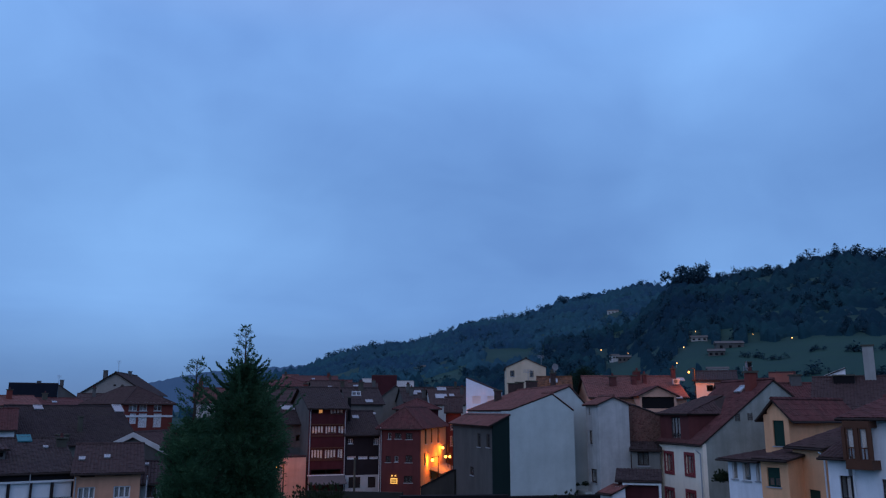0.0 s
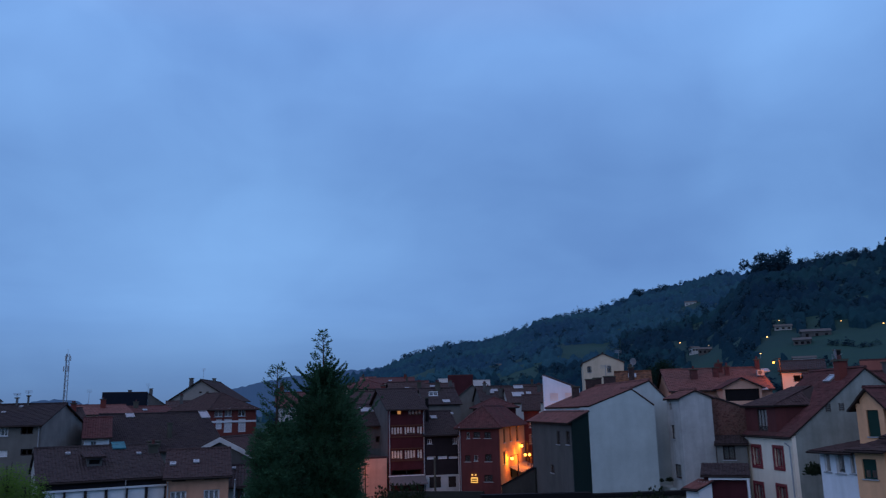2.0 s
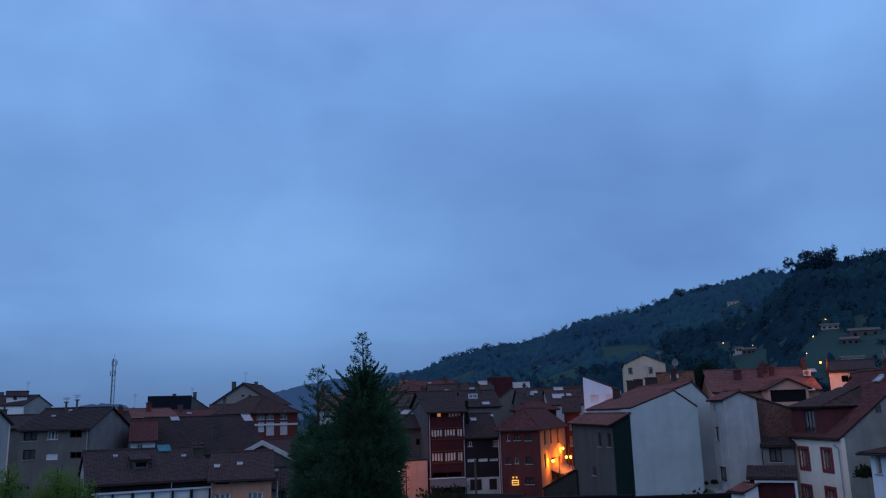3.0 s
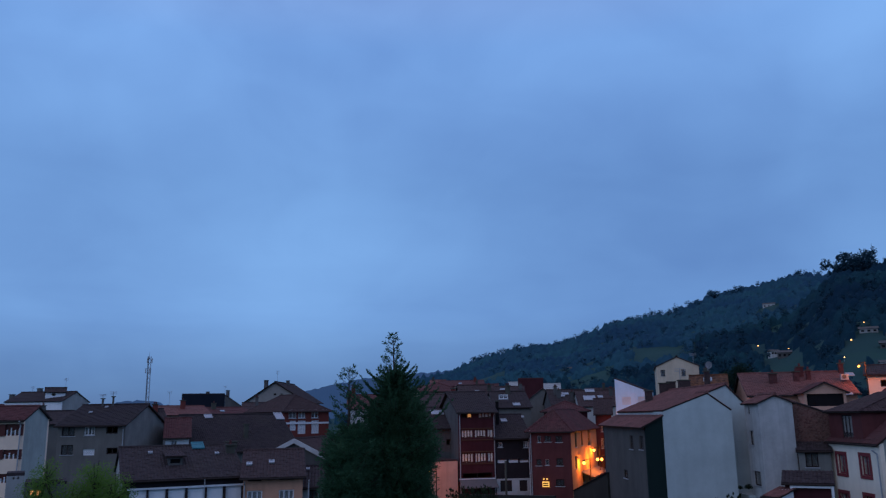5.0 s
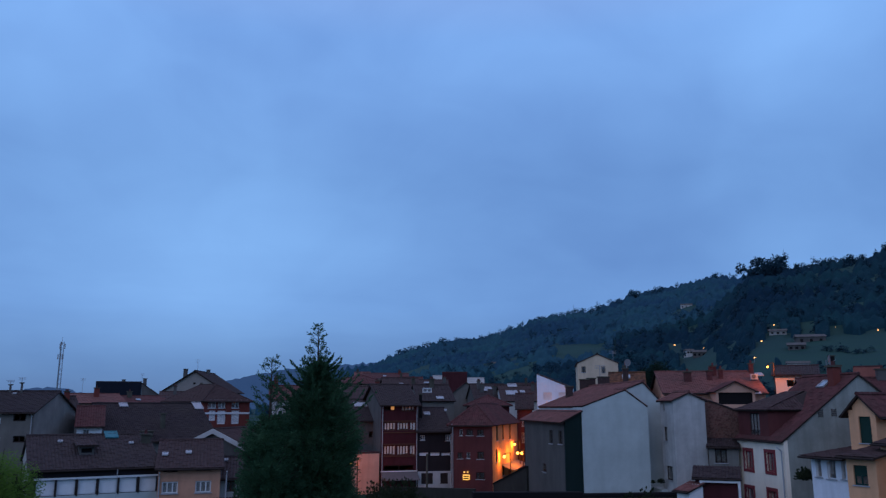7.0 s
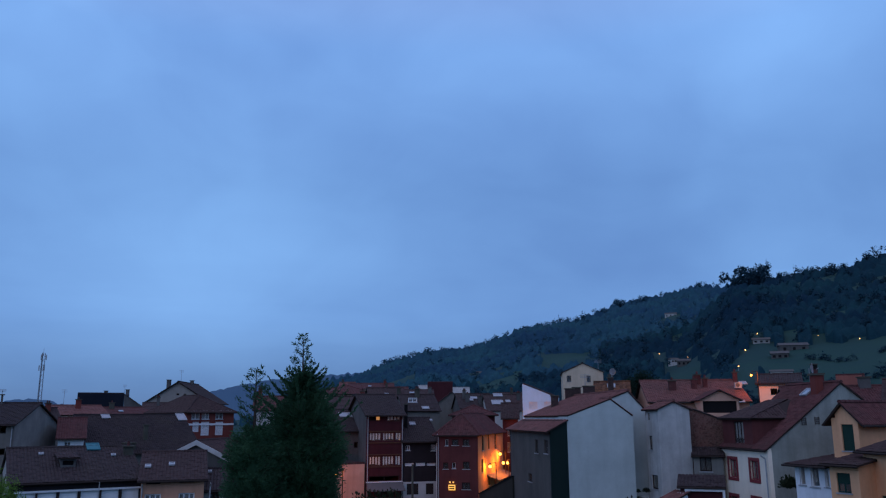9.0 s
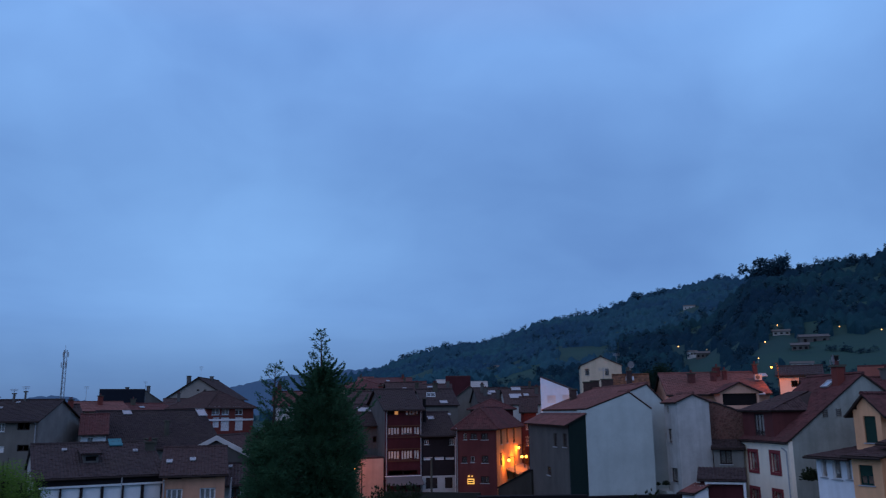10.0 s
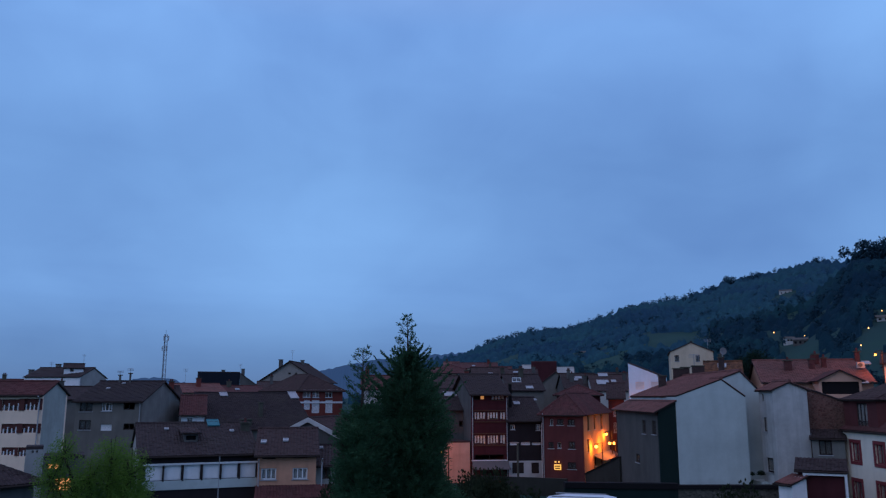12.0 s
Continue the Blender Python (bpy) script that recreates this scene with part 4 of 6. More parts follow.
house("pink_end_house", "pale pink house with a dark roof", (29.4, 93.5), -18.8, 4.5, 8.0, 13.15, "x", 1.05, "pink_white", "tile_dark", front=[(1.3, 11.8, 2.0, 12.5, 'k')])
house("far_red_house", "house under a red tiled roof", (26.75, 75.4), -10.4, 9.35, 12.0, 9.7, "x", 2.5, "old_white", "tile_red")
house("far_brown_house", "house under a broad brown tiled roof", (30.1, 65.4), -27.8, 7.85, 12.0, 9.85, "x", 2.55, "old_white", "tile_brown")
house("rust_roof_house", "salmon red rendered block behind the ridge", (41.5, 101.9), -23.0, 3.2, 8.0, 14.3, "flat", 0.1, "brick_pink", "tile_red", coarse=True)
house("low_house", "narrow grey wall with small openings", (-36.1, 45.4), 38.0, 1.0, 2.0, 6.2, "flat", 0.1, "pale_grey", "tile_dark", front=[(0.35, 6.0, 0.45, 6.15, 'k'), (0.6, 6.0, 0.7, 6.15, 'k')])
house("dark_lane_house", "dark house with lamp lit windows behind a tree", (-40.15, 52.4), 36.3, 2.75, 4.0, 5.05, "flat", 0.1, "dark_grey", "tile_dark", front=[(0.3, 4.25, 1.2, 4.75, 'l2'), (0.6, 2.7, 2.1, 3.7, 'l3')])
house("corner_house", "low house under a dark red hip roof", (-33.55, 37.1), 67.5, 4.3, 7.0, 4.9, "hip", 1.1, "dark_grey", "tile_dark")
house("row_house", "old town house with a dark tiled roof", (-21.2, 133.35), 17.2, 6.05, 10.0, 12.05, "x", 2.45, "grey_plaster", "tile_brown", coarse=True)
house("town_house", "old town house with a dark tiled roof", (-6.65, 139.85), 11.4, 5.85, 10.0, 11.15, "x", 2.45, "dark_grey", "tile_dark", coarse=True)
house("lane_house", "old town house with a brown tiled roof", (-1.85, 135.0), 7.7, 6.9, 10.0, 10.7, "x", 2.55, "old_white", "tile_brown", coarse=True)
house("back_house", "old town house with a dull red roof", (-11.45, 149.55), 3.4, 5.4, 8.0, 12.1, "y", 2.05, "grey_plaster", "tile_red", coarse=True)
house("row_house", "old town house with a brown tiled roof", (-19.8, 168.85), 5.7, 5.95, 10.0, 13.65, "x", 1.7, "old_white", "tile_brown", coarse=True)
house("row_house", "old town house with a brown tiled roof", (-1.2, 190.0), -0.8, 7.65, 10.0, 13.0, "x", 2.2, "cream", "tile_brown", coarse=True)
house("row_house", "old town house with a red tiled roof", (-36.85, 119.45), 16.0, 5.25, 10.0, 10.8, "x", 2.05, "old_white", "tile_red", front=[(0.9, 9.6, 1.95, 10.45, 'w2'), (3.05, 9.6, 4.1, 10.45, 'w2')], coarse=True)
house("row_house", "old town house with a brown tiled roof", (-30.05, 114.1), 13.2, 6.2, 10.0, 9.75, "x", 2.4, "grey_plaster", "tile_brown", coarse=True)
house("row_house", "old town house with a red tiled roof", (-38.1, 165.7), 11.8, 6.6, 10.0, 14.35, "hip", 1.55, "cream", "tile_red", coarse=True)
house("row_house", "pale far house with a red roof", (-42.8, 226.0), 9.1, 13.0, 12.0, 17.65, "x", 1.7, "cream", "tile_red", coarse=True)
house("row_house", "old town house with a brown tiled roof", (-31.35, 84.35), 18.7, 5.2, 8.0, 5.65, "x", 1.5, "old_white", "tile_brown", coarse=True)
house("row_house", "old town house with a brown tiled roof", (-61.95, 136.6), 22.8, 8.6, 10.0, 10.8, "x", 1.5, "old_white", "tile_brown", coarse=True)
house("row_house", "old town house with a dark tiled roof", (-64.6, 101.1), 45.7, 7.8, 10.0, 8.15, "x", 2.9, "grey_plaster", "tile_dark", coarse=True)
house("row_house", "low town house with a dark brown roof", (-67.85, 89.1), 36.1, 4.4, 9.0, 9.25, "x", 1.5, "grey_plaster", "tile_dark", coarse=True)
house("orange_shed", "low building with a rusty orange roof", (11.2, 94.35), -7.9, 3.8, 8.0, 11.95, "x", 1.6, "stone", "tile_orange", coarse=True)
house("pale_gable_house", "far white walled house with a pale roof", (42.65, 90.45), -26.0, 2.6, 6.0, 13.25, "shedr", 1.05, "clean_white", "pale_grey", coarse=True)
house("far_pale_house", "far pale house above the roofs", (-15.0, 209.45), 3.1, 7.25, 10.0, 15.45, "x", 1.8, "old_white", "pale_grey", coarse=True)
house("far_pale_house", "far pale house above the roofs", (-22.8, 228.85), 5.1, 4.8, 8.0, 17.15, "x", 1.45, "clean_white", "pale_grey", coarse=True)
house("far_pale_house", "far pale house above the roofs", (-50.9, 254.95), 10.8, 4.8, 8.0, 19.1, "x", 1.8, "clean_white", "tile_pink", coarse=True)
house("far_red_block", "far house with a dull red roof", (-28.6, 197.95), 7.4, 6.05, 9.0, 15.2, "x", 1.85, "old_white", "tile_red", coarse=True)
house("hall", "long low hall with a pale roof", (-23.3, 109.55), 10.5, 6.05, 9.0, 10.65, "x", 1.8, "old_white", "tile_brown", coarse=True)

# ---------------- parts on the houses ----------------


def wpart(name, bm, mat, house_name, label="", smooth=False):
    """A part of a house, given in world coordinates."""
    h, m = INFO[house_name][:2]
    bm.transform(m.inverted())
    return part(name, bm, mat, h, label, smooth)


def slope_z(info, v):
    h, m, w, d, eave, rise, mid, roof = info
    return eave + 0.14 + rise * v / (d * mid if roof == "x" else d)


def skylight(house_name, u, v, w=0.8, run=1.1, mat="skylight_glass"):
    """A roof window lying on the front slope, frame proud of the tiles."""
    info = INFO[house_name] if isinstance(house_name, str) else house_name
    k = (slope_z(info, 1) - slope_z(info, 0))
    ang = math.atan(k)
    m = Matrix.Translation((u, v, slope_z(info, v))) @ Matrix.Rotation(ang, 4, "X")
    bm = bmesh.new()
    t = 0.09
    for b in ((-w / 2, 0, 0, -w / 2 + t, run, 0.1), (w / 2 - t, 0, 0, w / 2, run, 0.1), (-w / 2 + t, 0, 0, w / 2 - t, t, 0.1), (-w / 2 + t, run - t, 0, w / 2 - t, run, 0.1)):
        box(bm, *b, m)
    fr = part("skylight", bm, "tarp" if mat == "tarp" else "grey_paint", info[0])
    bm = bmesh.new()
    box(bm, -w / 2 + t, t, 0.03, w / 2 - t, run - t, 0.07, m)
    part("pane", bm, mat, fr)


def chimney(house_name, u, v, w=0.7, h=1.4, mat="red_brick", pots=2):
    info = INFO[house_name] if isinstance(house_name, str) else house_name
    z = slope_z(info, v) - 0.5
    d = w * 0.75
    bm = boxes((u - w / 2, v - d / 2, z, u + w / 2, v + d / 2, z + h + 0.5))
    bmesh.ops.bevel(bm, geom=bm.edges[:], offset=0.03, segments=1, affect="EDGES")
    stack = part("chimney", bm, mat, info[0])
    part("cap", boxes((u - w / 2 - 0.1, v - d / 2 - 0.1, z + h + 0.5, u + w / 2 + 0.1, v + d / 2 + 0.1, z + h + 0.62)), "stone", stack)
    for k in range(pots):
        x = u + w * (k + 0.5 - pots / 2) / max(1, pots) * 0.8
        bm = bmesh.new()
        tube(bm, (x, v, z + h + 0.62), (x, v, z + h + 0.95), 0.13, 0.10, 8)
        part("pot", bm, "tile_red", stack)


def dormer(house_name, u, v, w, h, wall, tile, style, gable=0.0, hole=0.12, over=0.3, low=0.0, right=None, hip=0.0):
    """A dormer standing on the front slope, its face at v, with a window, cheeks and its own roof."""
    info = INFO[house_name]
    k = slope_z(info, 1) - slope_z(info, 0)
    z0 = slope_z(info, v) - 0.25
    z1 = z0 + h
    back = min(h / k, 6)
    f = lambda a, q, z: Vector((u - w / 2 + a, v + q, z))
    hl = [(w * hole, z0 + 0.35 + low, w * (right or 1 - hole), z1 - 0.18)]
    cuts = [(0, z1, w / 2, gable), (w, z1, -w / 2, gable)] if gable else []
    face = part("dormer", wall_panel(f, w, z1 + gable, hl, cuts, 0.18, z0), wall, info[0])
    if style:
        for a0, b0, a1, b1 in hl:
            t = 0.08
            n = int(style[1:] or 2)
            bars = [(a0, 0.05, b0, a0 + t, 0.12, b1), (a1 - t, 0.05, b0, a1, 0.12, b1), (a0 + t, 0.05, b0, a1 - t, 0.12, b0 + t), (a0 + t, 0.05, b1 - t, a1 - t, 0.12, b1)]
            bars += [(a0 + (a1 - a0) * q / n - t / 2, 0.05, b0 + t, a0 + (a1 - a0) * q / n + t / 2, 0.11, b1 - t) for q in range(1, n)]
            bm = boxes(*bars)
            bm.transform(Matrix.Translation((u - w / 2, v, 0)))
            part("window_frame", bm, "white_paint" if style[0] == "w" else "dark_wood", face)
            bm = boxes((a0 + t, 0.07, b0 + t, a1 - t, 0.085, b1 - t))
            bm.transform(Matrix.Translation((u - w / 2, v, 0)))
            part("pane", bm, "glass", face)
            bm = boxes((a0 + t, 0.13, b0 + (b1 - b0) * 0.3, a1 - t, 0.14, b1 - t))
            bm.transform(Matrix.Translation((u - w / 2, v, 0)))
            part("curtain", bm, "curtain", face)
    # Added near-black board behind the opening, in place of the attic's shade
    part("dark_interior", boxes((u - w / 2 + 0.15, v + 0.2, z0, u + w / 2 - 0.15, v + 0.24, z1)), "near_black", face)
    for x0 in (0.0, w - 0.14):
        vs = [f(x0, 0.18, z0), f(x0, 0.18, z1), f(x0, back, z1)]
        vs += [p + Vector((0.14, 0, 0)) for p in vs]
        part("cheek", (vs, [(0, 1, 2), (3, 5, 4), (0, 3, 4, 1), (1, 4, 5, 2), (2, 5, 3, 0)]), wall, face)
    a, b = u - w / 2 - over, u + w / 2 + over
    if gable:
        kk = gable / (w / 2)
        ze = z1 - kk * over + 0.05
        back2 = back + gable / k
        slope(info[0], (a, v + back, ze), (a, v - over, ze), (u, v + back2, z1 + gable + 0.05), (u, v - over, z1 + gable + 0.05), tile, False)
        slope(info[0], (b, v - over, ze), (b, v + back, ze), (u, v - over, z1 + gable + 0.05), (u, v + back2, z1 + gable + 0.05), tile, False)
    elif hip:
        top, c = v + back + hip, b - 2.2
        zt = slope_z(info, top) + 0.1
        slope(info[0], (a, v - over, z1 + 0.04), (b, v - over, z1 + 0.04), (a, top, zt), (c, top, zt), tile, False)
        slope(info[0], (b, v - over, z1 + 0.04), (b, v + back + 0.2, z1 + 0.04), (c, top, zt), (c + 0.1, top + 0.3, zt), tile, False)
    else:
        slope(info[0], (a, v - over, z1 + 0.04), (b, v - over, z1 + 0.04), (a, v + back + 0.6, z1 + 0.35), (b, v + back + 0.6, z1 + 0.35), tile, False)
    return face


def cladding(house_name, u0, z0, u1, z1, mat, holes=(), out=0.08, label="", name="cladding"):
    """A proud skin on the front wall."""
    info = INFO[house_name]
    f = lambda a, q, z: Vector((u0 + a, q - out, z))
    return part(name, wall_panel(f, u1 - u0, z1, [(a - u0, b, c - u0, d) for a, b, c, d in holes], (), out - 0.004, z0), mat, info[0], label)


# loggia house: rail, parapet, tarp, roof window and dormer
def front_box(house_name, name, u0, z0, u1, z1, out, back, mat, label=""):
    return part(name, boxes((u0, -out, z0, u1, back, z1)), mat, INFO[house_name][0], label)


LA, LB = (0.42, 4.40), (8.73, 3.26)
front_box("loggia_house", "top_rail", LA[0] - 0.1, LA[1] + 0.02, LB[0] + 0.1, LA[1] + 0.16, 0.12, -0.01, "white_paint", "white painted rail")
front_box("loggia_house", "parapet", LA[0] - 0.1, 2.63, LB[0] + 0.1, 3.30, 0.14, -0.01, "white_plaster", "white panelled loggia parapet")
for k in range(7):
    u = LA[0] - 0.05 + (LB[0] - LA[0] + 0.1) * k / 6
    front_box("loggia_house", "post", u - 0.06, LB[1] - 0.02, u + 0.06, LA[1] + 0.02, 0.16, -0.01, "dark_wood", "dark timber post")
front_box("loggia_house", "verge", -0.25, 2.0, -0.06, 5.2, 0.1, 0.4, "old_white", "flaking whitewashed wall edge")
skylight("loggia_house", 6.01, 5.54, 1.0, 1.5, "tarp")
dormer("loggia_house", 3.88, 2.33, 1.05, 0.85, "dark_grey", "tile_brown", "", 0.0, 0.14, 0.25)
chimney("loggia_house", 8.46, 4.67, 0.7, 0.5, "stone", 1)
for at in ((2.18, 4.81), (7.33, 4.21)):
    skylight("loggia_house", *at, 0.35, 0.35)
for at in ((0.34, 1.94), (2.08, 2.26)):
    skylight("tan_house", *at, 0.45, 0.6)
skylight("annex_house", 0.46, 3.00, 0.3, 0.4)
skylight("long_brown_house", 12.37, 5.63, 1.15, 1.7)
skylight("long_brown_house", 3.22, 6.13, 1.0, 0.9)
chimney("long_brown_house", 6.65, 2.11, 0.5, 1.5, "stone", 0)
chimney("long_brown_house", 4.39, 0.60, 1.2, 0.4, "stone", 0)
skylight("grey_house", 1.86, 3.40, 0.35, 0.4)
skylight("grey_house", 2.89, 5.20, 0.35, 0.4)
chimney("grey_house", 2.16, 6.03, 0.22, 0.7, "dark_grey", 0)
chimney("grey_house", 3.33, 6.03, 0.2, 0.9, "dark_grey", 0)
skylight("black_house", 1.84, 2.79, 0.75, 0.7)
skylight("black_house", 4.37, 3.63, 0.3, 0.4)
chimney("black_house", 0.92, 2.43, 0.35, 2.6, "near_black", 0)
skylight("dark_roof_house", 2.60, 2.87, 1.6, 1.2)
skylight("lane_house", 1.89, 1.50, 2.0, 1.6)
skylight("lane_house", 2.30, 4.21, 1.6, 1.2)
skylight("town_house", 2.87, 2.87, 1.2, 0.9)
for at in ((3.74, 1.22), (1.52, 2.03)):
    chimney("town_house", *at, 0.7, 1.2, "dark_grey", 1)
skylight("stair_house", 3.24, 0.00, 1.1, 0.9)
skylight("dormer_house", 9.59, -0.96, 0.85, 0.5)
skylight("dormer_house", 11.31, 4.34, 0.8, 0.9)
for at, w in (((3.06, 3.07), 0.8), ((5.54, 3.43), 0.6), ((6.23, 4.88), 0.7), ((6.86, 3.79), 0.5), ((10.66, 5.62), 0.5)):
    chimney("dormer_house", *at, w, 0.9, "tile_red", 1)
dormer("dormer_house", 6.67, -3.92, 3.9, 1.75, "salmon", "tile_red", "", 0.95, 0.06, 0.35)
dormer("red_window_house", 2.45, 0.12, 4.5, 2.0, "red_render", "tile_brown", "d3", 0.0, 0.40, 0.3, -0.25, 0.72, 1.4)
skylight("red_window_house", 4.1, 4.6, 0.9, 0.8)
chimney("red_window_house", 5.3, 5.0, 0.75, 1.1, "red_brick", 1)
chimney("far_red_house", 3.05, 4.60, 1.1, 1.6, "red_render", 1)
chimney("far_brown_house", 4.31, 5.51, 0.85, 2.7, "pale_grey", 0)
chimney("far_red_house", 7.39, 5.70, 1.0, 0.8, "dark_grey", 1)
chimney("far_brown_house", 2.28, 5.10, 1.6, 0.35, "near_black", 0)

# grey gable: two narrow grilles
h, m, w, d = INFO["red_window_house"][:4]
for y, z in ((2.86, 8.9), (3.84, 8.95)):
    part("vent", boxes(*[(w - 0.004, y - 0.13, z + 0.12 * k, w + 0.05, y + 0.13, z + 0.12 * k + 0.06) for k in range(4)], (w - 0.004, y - 0.17, z - 0.05, w + 0.06, y - 0.13, z + 0.47), (w - 0.004, y + 0.13, z - 0.05, w + 0.06, y + 0.17, z + 0.47)), "dark_grey", h, "dark louvred vent grille")
# outdoor unit beside the roof window
unit = part("outdoor_unit", boxes((9.9, 2.6, 12.6, 10.65, 3.0, 13.2)), "grey_paint", INFO["dormer_house"][0], "white outdoor air unit")
bm = bmesh.new()
tube(bm, (10.2, 2.6, 12.92), (10.2, 2.56, 12.92), 0.22, 0.22, 16)
part("fan_grille", bm, "dark_grey", unit)

# chimneys and roof windows on the far roofs of the old town
dice = random.Random(17)
for info in FAR_ROOFS:
    w, run = info[2], info[3] * info[6]
    chimney(info, w * dice.uniform(0.1, 0.9), run * dice.uniform(0.55, 0.9), dice.uniform(0.5, 0.8), dice.uniform(0.8, 1.3), dice.choice(("dark_grey", "red_brick", "stone")), dice.choice((1, 2)))
    if dice.random() < 0.7:
        skylight(info, w * dice.uniform(0.2, 0.8), run * dice.uniform(0.25, 0.5), dice.uniform(0.7, 1.1), dice.uniform(0.8, 1.2))

# apartment house: brown shutters between the windows
for a0, a1, b0, b1 in ((4.30, 9.35, 4.75, 8.40), (5.90, 9.35, 6.16, 8.44), (4.31, 7.37, 4.74, 6.61), (5.95, 7.37, 6.20, 6.61), (4.32, 5.50, 4.56, 4.84), (2.33, 9.30, 2.96, 8.40)):
    front_box("apartment_house", "shutter", a0, b1, b0, a1, 0.07, -0.004, "shutter_brown", "closed brown louvred shutter")

# tan house: red tiled awning over the ground floor
AW = (0.10, 2.76)
slope(INFO["tan_house"][0], (-0.1, -1.6, AW[1] - 0.8), (5.9, -1.6, AW[1] - 0.8), (-0.1, -0.03, AW[1]), (5.9, -0.03, AW[1]), "tile_red", False)

# white boards along the gable verges
def verge_boards(house_name, mat, width=0.35):
    h, m, w, d, eave, rise, mid, roof = INFO[house_name]
    apex = Vector((w * mid, -0.42, eave + rise + 0.12))
    for x in (-0.5, w + 0.5):
        k = rise / (w * mid) if x < 0 else rise / (w * (1 - mid))
        end = Vector((x, -0.42, eave + 0.12 - k * 0.5))
        dn = Vector((0, 0, width))
        bk = Vector((0, 0.1, 0))
        vs = [end - dn, apex - dn, apex, end]
        vs += [p + bk for p in vs]
        part("verge_board", (vs, [(0, 1, 2, 3), (7, 6, 5, 4), (0, 4, 5, 1), (1, 5, 6, 2), (2, 6, 7, 3), (3, 7, 4, 0)]), mat, h, "white painted verge board")


verge_boards("white_verge_house", "old_white", 0.42)
verge_boards("gable_house", "dark_wood", 0.3)

# terrace in the recess of the white building
h = INFO["white_building"][0]
part("terrace", boxes((5.45, -2.62, -1.5, 7.75, -0.01, 3.25)), "white_plaster", h, "low white terrace wall")

# gallery house: awning and string courses
GA, GB = (-0.05, 2.37), (4.18, 0.81)
part("awning", ([(0.0, -1.5, GA[1] - 0.8), (GB[0], -1.5, GA[1] - 0.8), (GB[0], -0.02, GA[1]), (0.0, -0.02, GA[1]), (0.0, -1.5, GA[1] - 0.9), (GB[0], -1.5, GA[1] - 0.9), (GB[0], -0.02, GA[1] - 0.1), (0.0, -0.02, GA[1] - 0.1)],
                [(0, 1, 2, 3), (7, 6, 5, 4), (0, 4, 5, 1), (1, 5, 6, 2), (2, 6, 7, 3), (3, 7, 4, 0)]), "awning_grey", INFO["gallery_house"][0], "grey canvas awning")
front_box("gallery_house", "awning_rail", -0.05, GA[1] - 0.02, GB[0] + 0.05, GA[1] + 0.08, 0.1, -0.01, "white_paint", "white awning rail")
for y in ((-0.02, 6.70), (-0.03, 5.38), (-0.04, 4.05), (-0.01, 7.97)):
    front_box("gallery_house", "string_course", -0.04, y[1] - 0.06, GB[0] + 0.02, y[1] + 0.06, 0.1, -0.01, "brown_wood")
BA = (0.06, 2.31)
D1, D2 = (0.46, 2.12), (1.83, 0.91)
D3, D4 = (2.72, 2.09), (3.63, 0.89)
cladding("black_house", 0.05, -1.0, 3.95, BA[1], "old_white", [(D1[0], D2[1], D2[0], D1[1]), (D3[0], D4[1], D4[0], D3[1])], 0.1, "white painted ground floor")
for a, b in ((D1, D2), (D3, D4)):
    front_box("black_house", "door", a[0], b[1], b[0], a[1], 0.03, -0.004, "dark_wood", "dark double door")

# cafe awning on the street side
AV = (5.96, 2.77, 17.85, 1.99)
RW = INFO["red_house"][2]
vs = [(RW + 0.02, AV[0], AV[1]), (RW + 0.02, AV[2], AV[1]), (RW + 1.5, AV[2], AV[1] - 0.6), (RW + 1.5, AV[0], AV[1] - 0.6)]
vs += [(x, y, z - 0.06) for x, y, z in vs]
part("awning", (vs, [(0, 1, 2, 3), (7, 6, 5, 4), (0, 4, 5, 1), (1, 5, 6, 2), (2, 6, 7, 3), (3, 7, 4, 0)]), "awning_grey", INFO["red_house"][0], "dull cafe awning over the street")

# rainwater pipes between the row of houses
def downpipe(house_name, u, z0, z1, mat="grey_paint"):
    bm = bmesh.new()
    tube(bm, (u, -0.12, z0), (u, -0.12, z1), 0.05, 0.05, 8)
    tube(bm, (u, -0.12, z1), (u, -0.45, z1 + 0.25), 0.05, 0.05, 8)
    part("downpipe", bm, mat, INFO[house_name][0])


downpipe("gallery_house", 0.1, 0.0, 9.4)
downpipe("gallery_house", 4.15, 0.0, 9.4)
downpipe("black_house", 4.0, 0.0, 6.5, "white_paint")
downpipe("red_house", 0.12, 0.5, 7.4)
downpipe("tan_house", 0.1, 0.0, 4.5)
downpipe("tan_house", 4.95, 0.0, 4.5)
downpipe("yellow_wing", 3.0, 0.0, 7.0, "white_paint")
downpipe("blue_white_house", 0.1, 3.0, 8.8, "white_paint")
downpipe("red_window_house", 6.6, 0.0, 6.6)
downpipe("apartment_house", 5.95, 0.0, 9.3)
downpipe("grey_house", 6.9, 0.0, 8.7)

# grooved door of the garage
GR = INFO["salmon_garage"]
for k in range(5):
    front_box("salmon_garage", "door_panel", 0.35, 0.2 + 0.72 * k, GR[2] - 0.25, 0.86 + 0.72 * k, 0.05, -0.004, "salmon", "salmon sectional garage door panel")

# white bands across the brick block
for a0, a1, b0, b1 in ((0.27, 8.80, 8.09, 8.51), (0.19, 10.71, 8.03, 10.59)):
    front_box("brick_block", "band", 0.0, b1, INFO["brick_block"][2], a1, 0.06, -0.004, "white_paint", "white painted band")

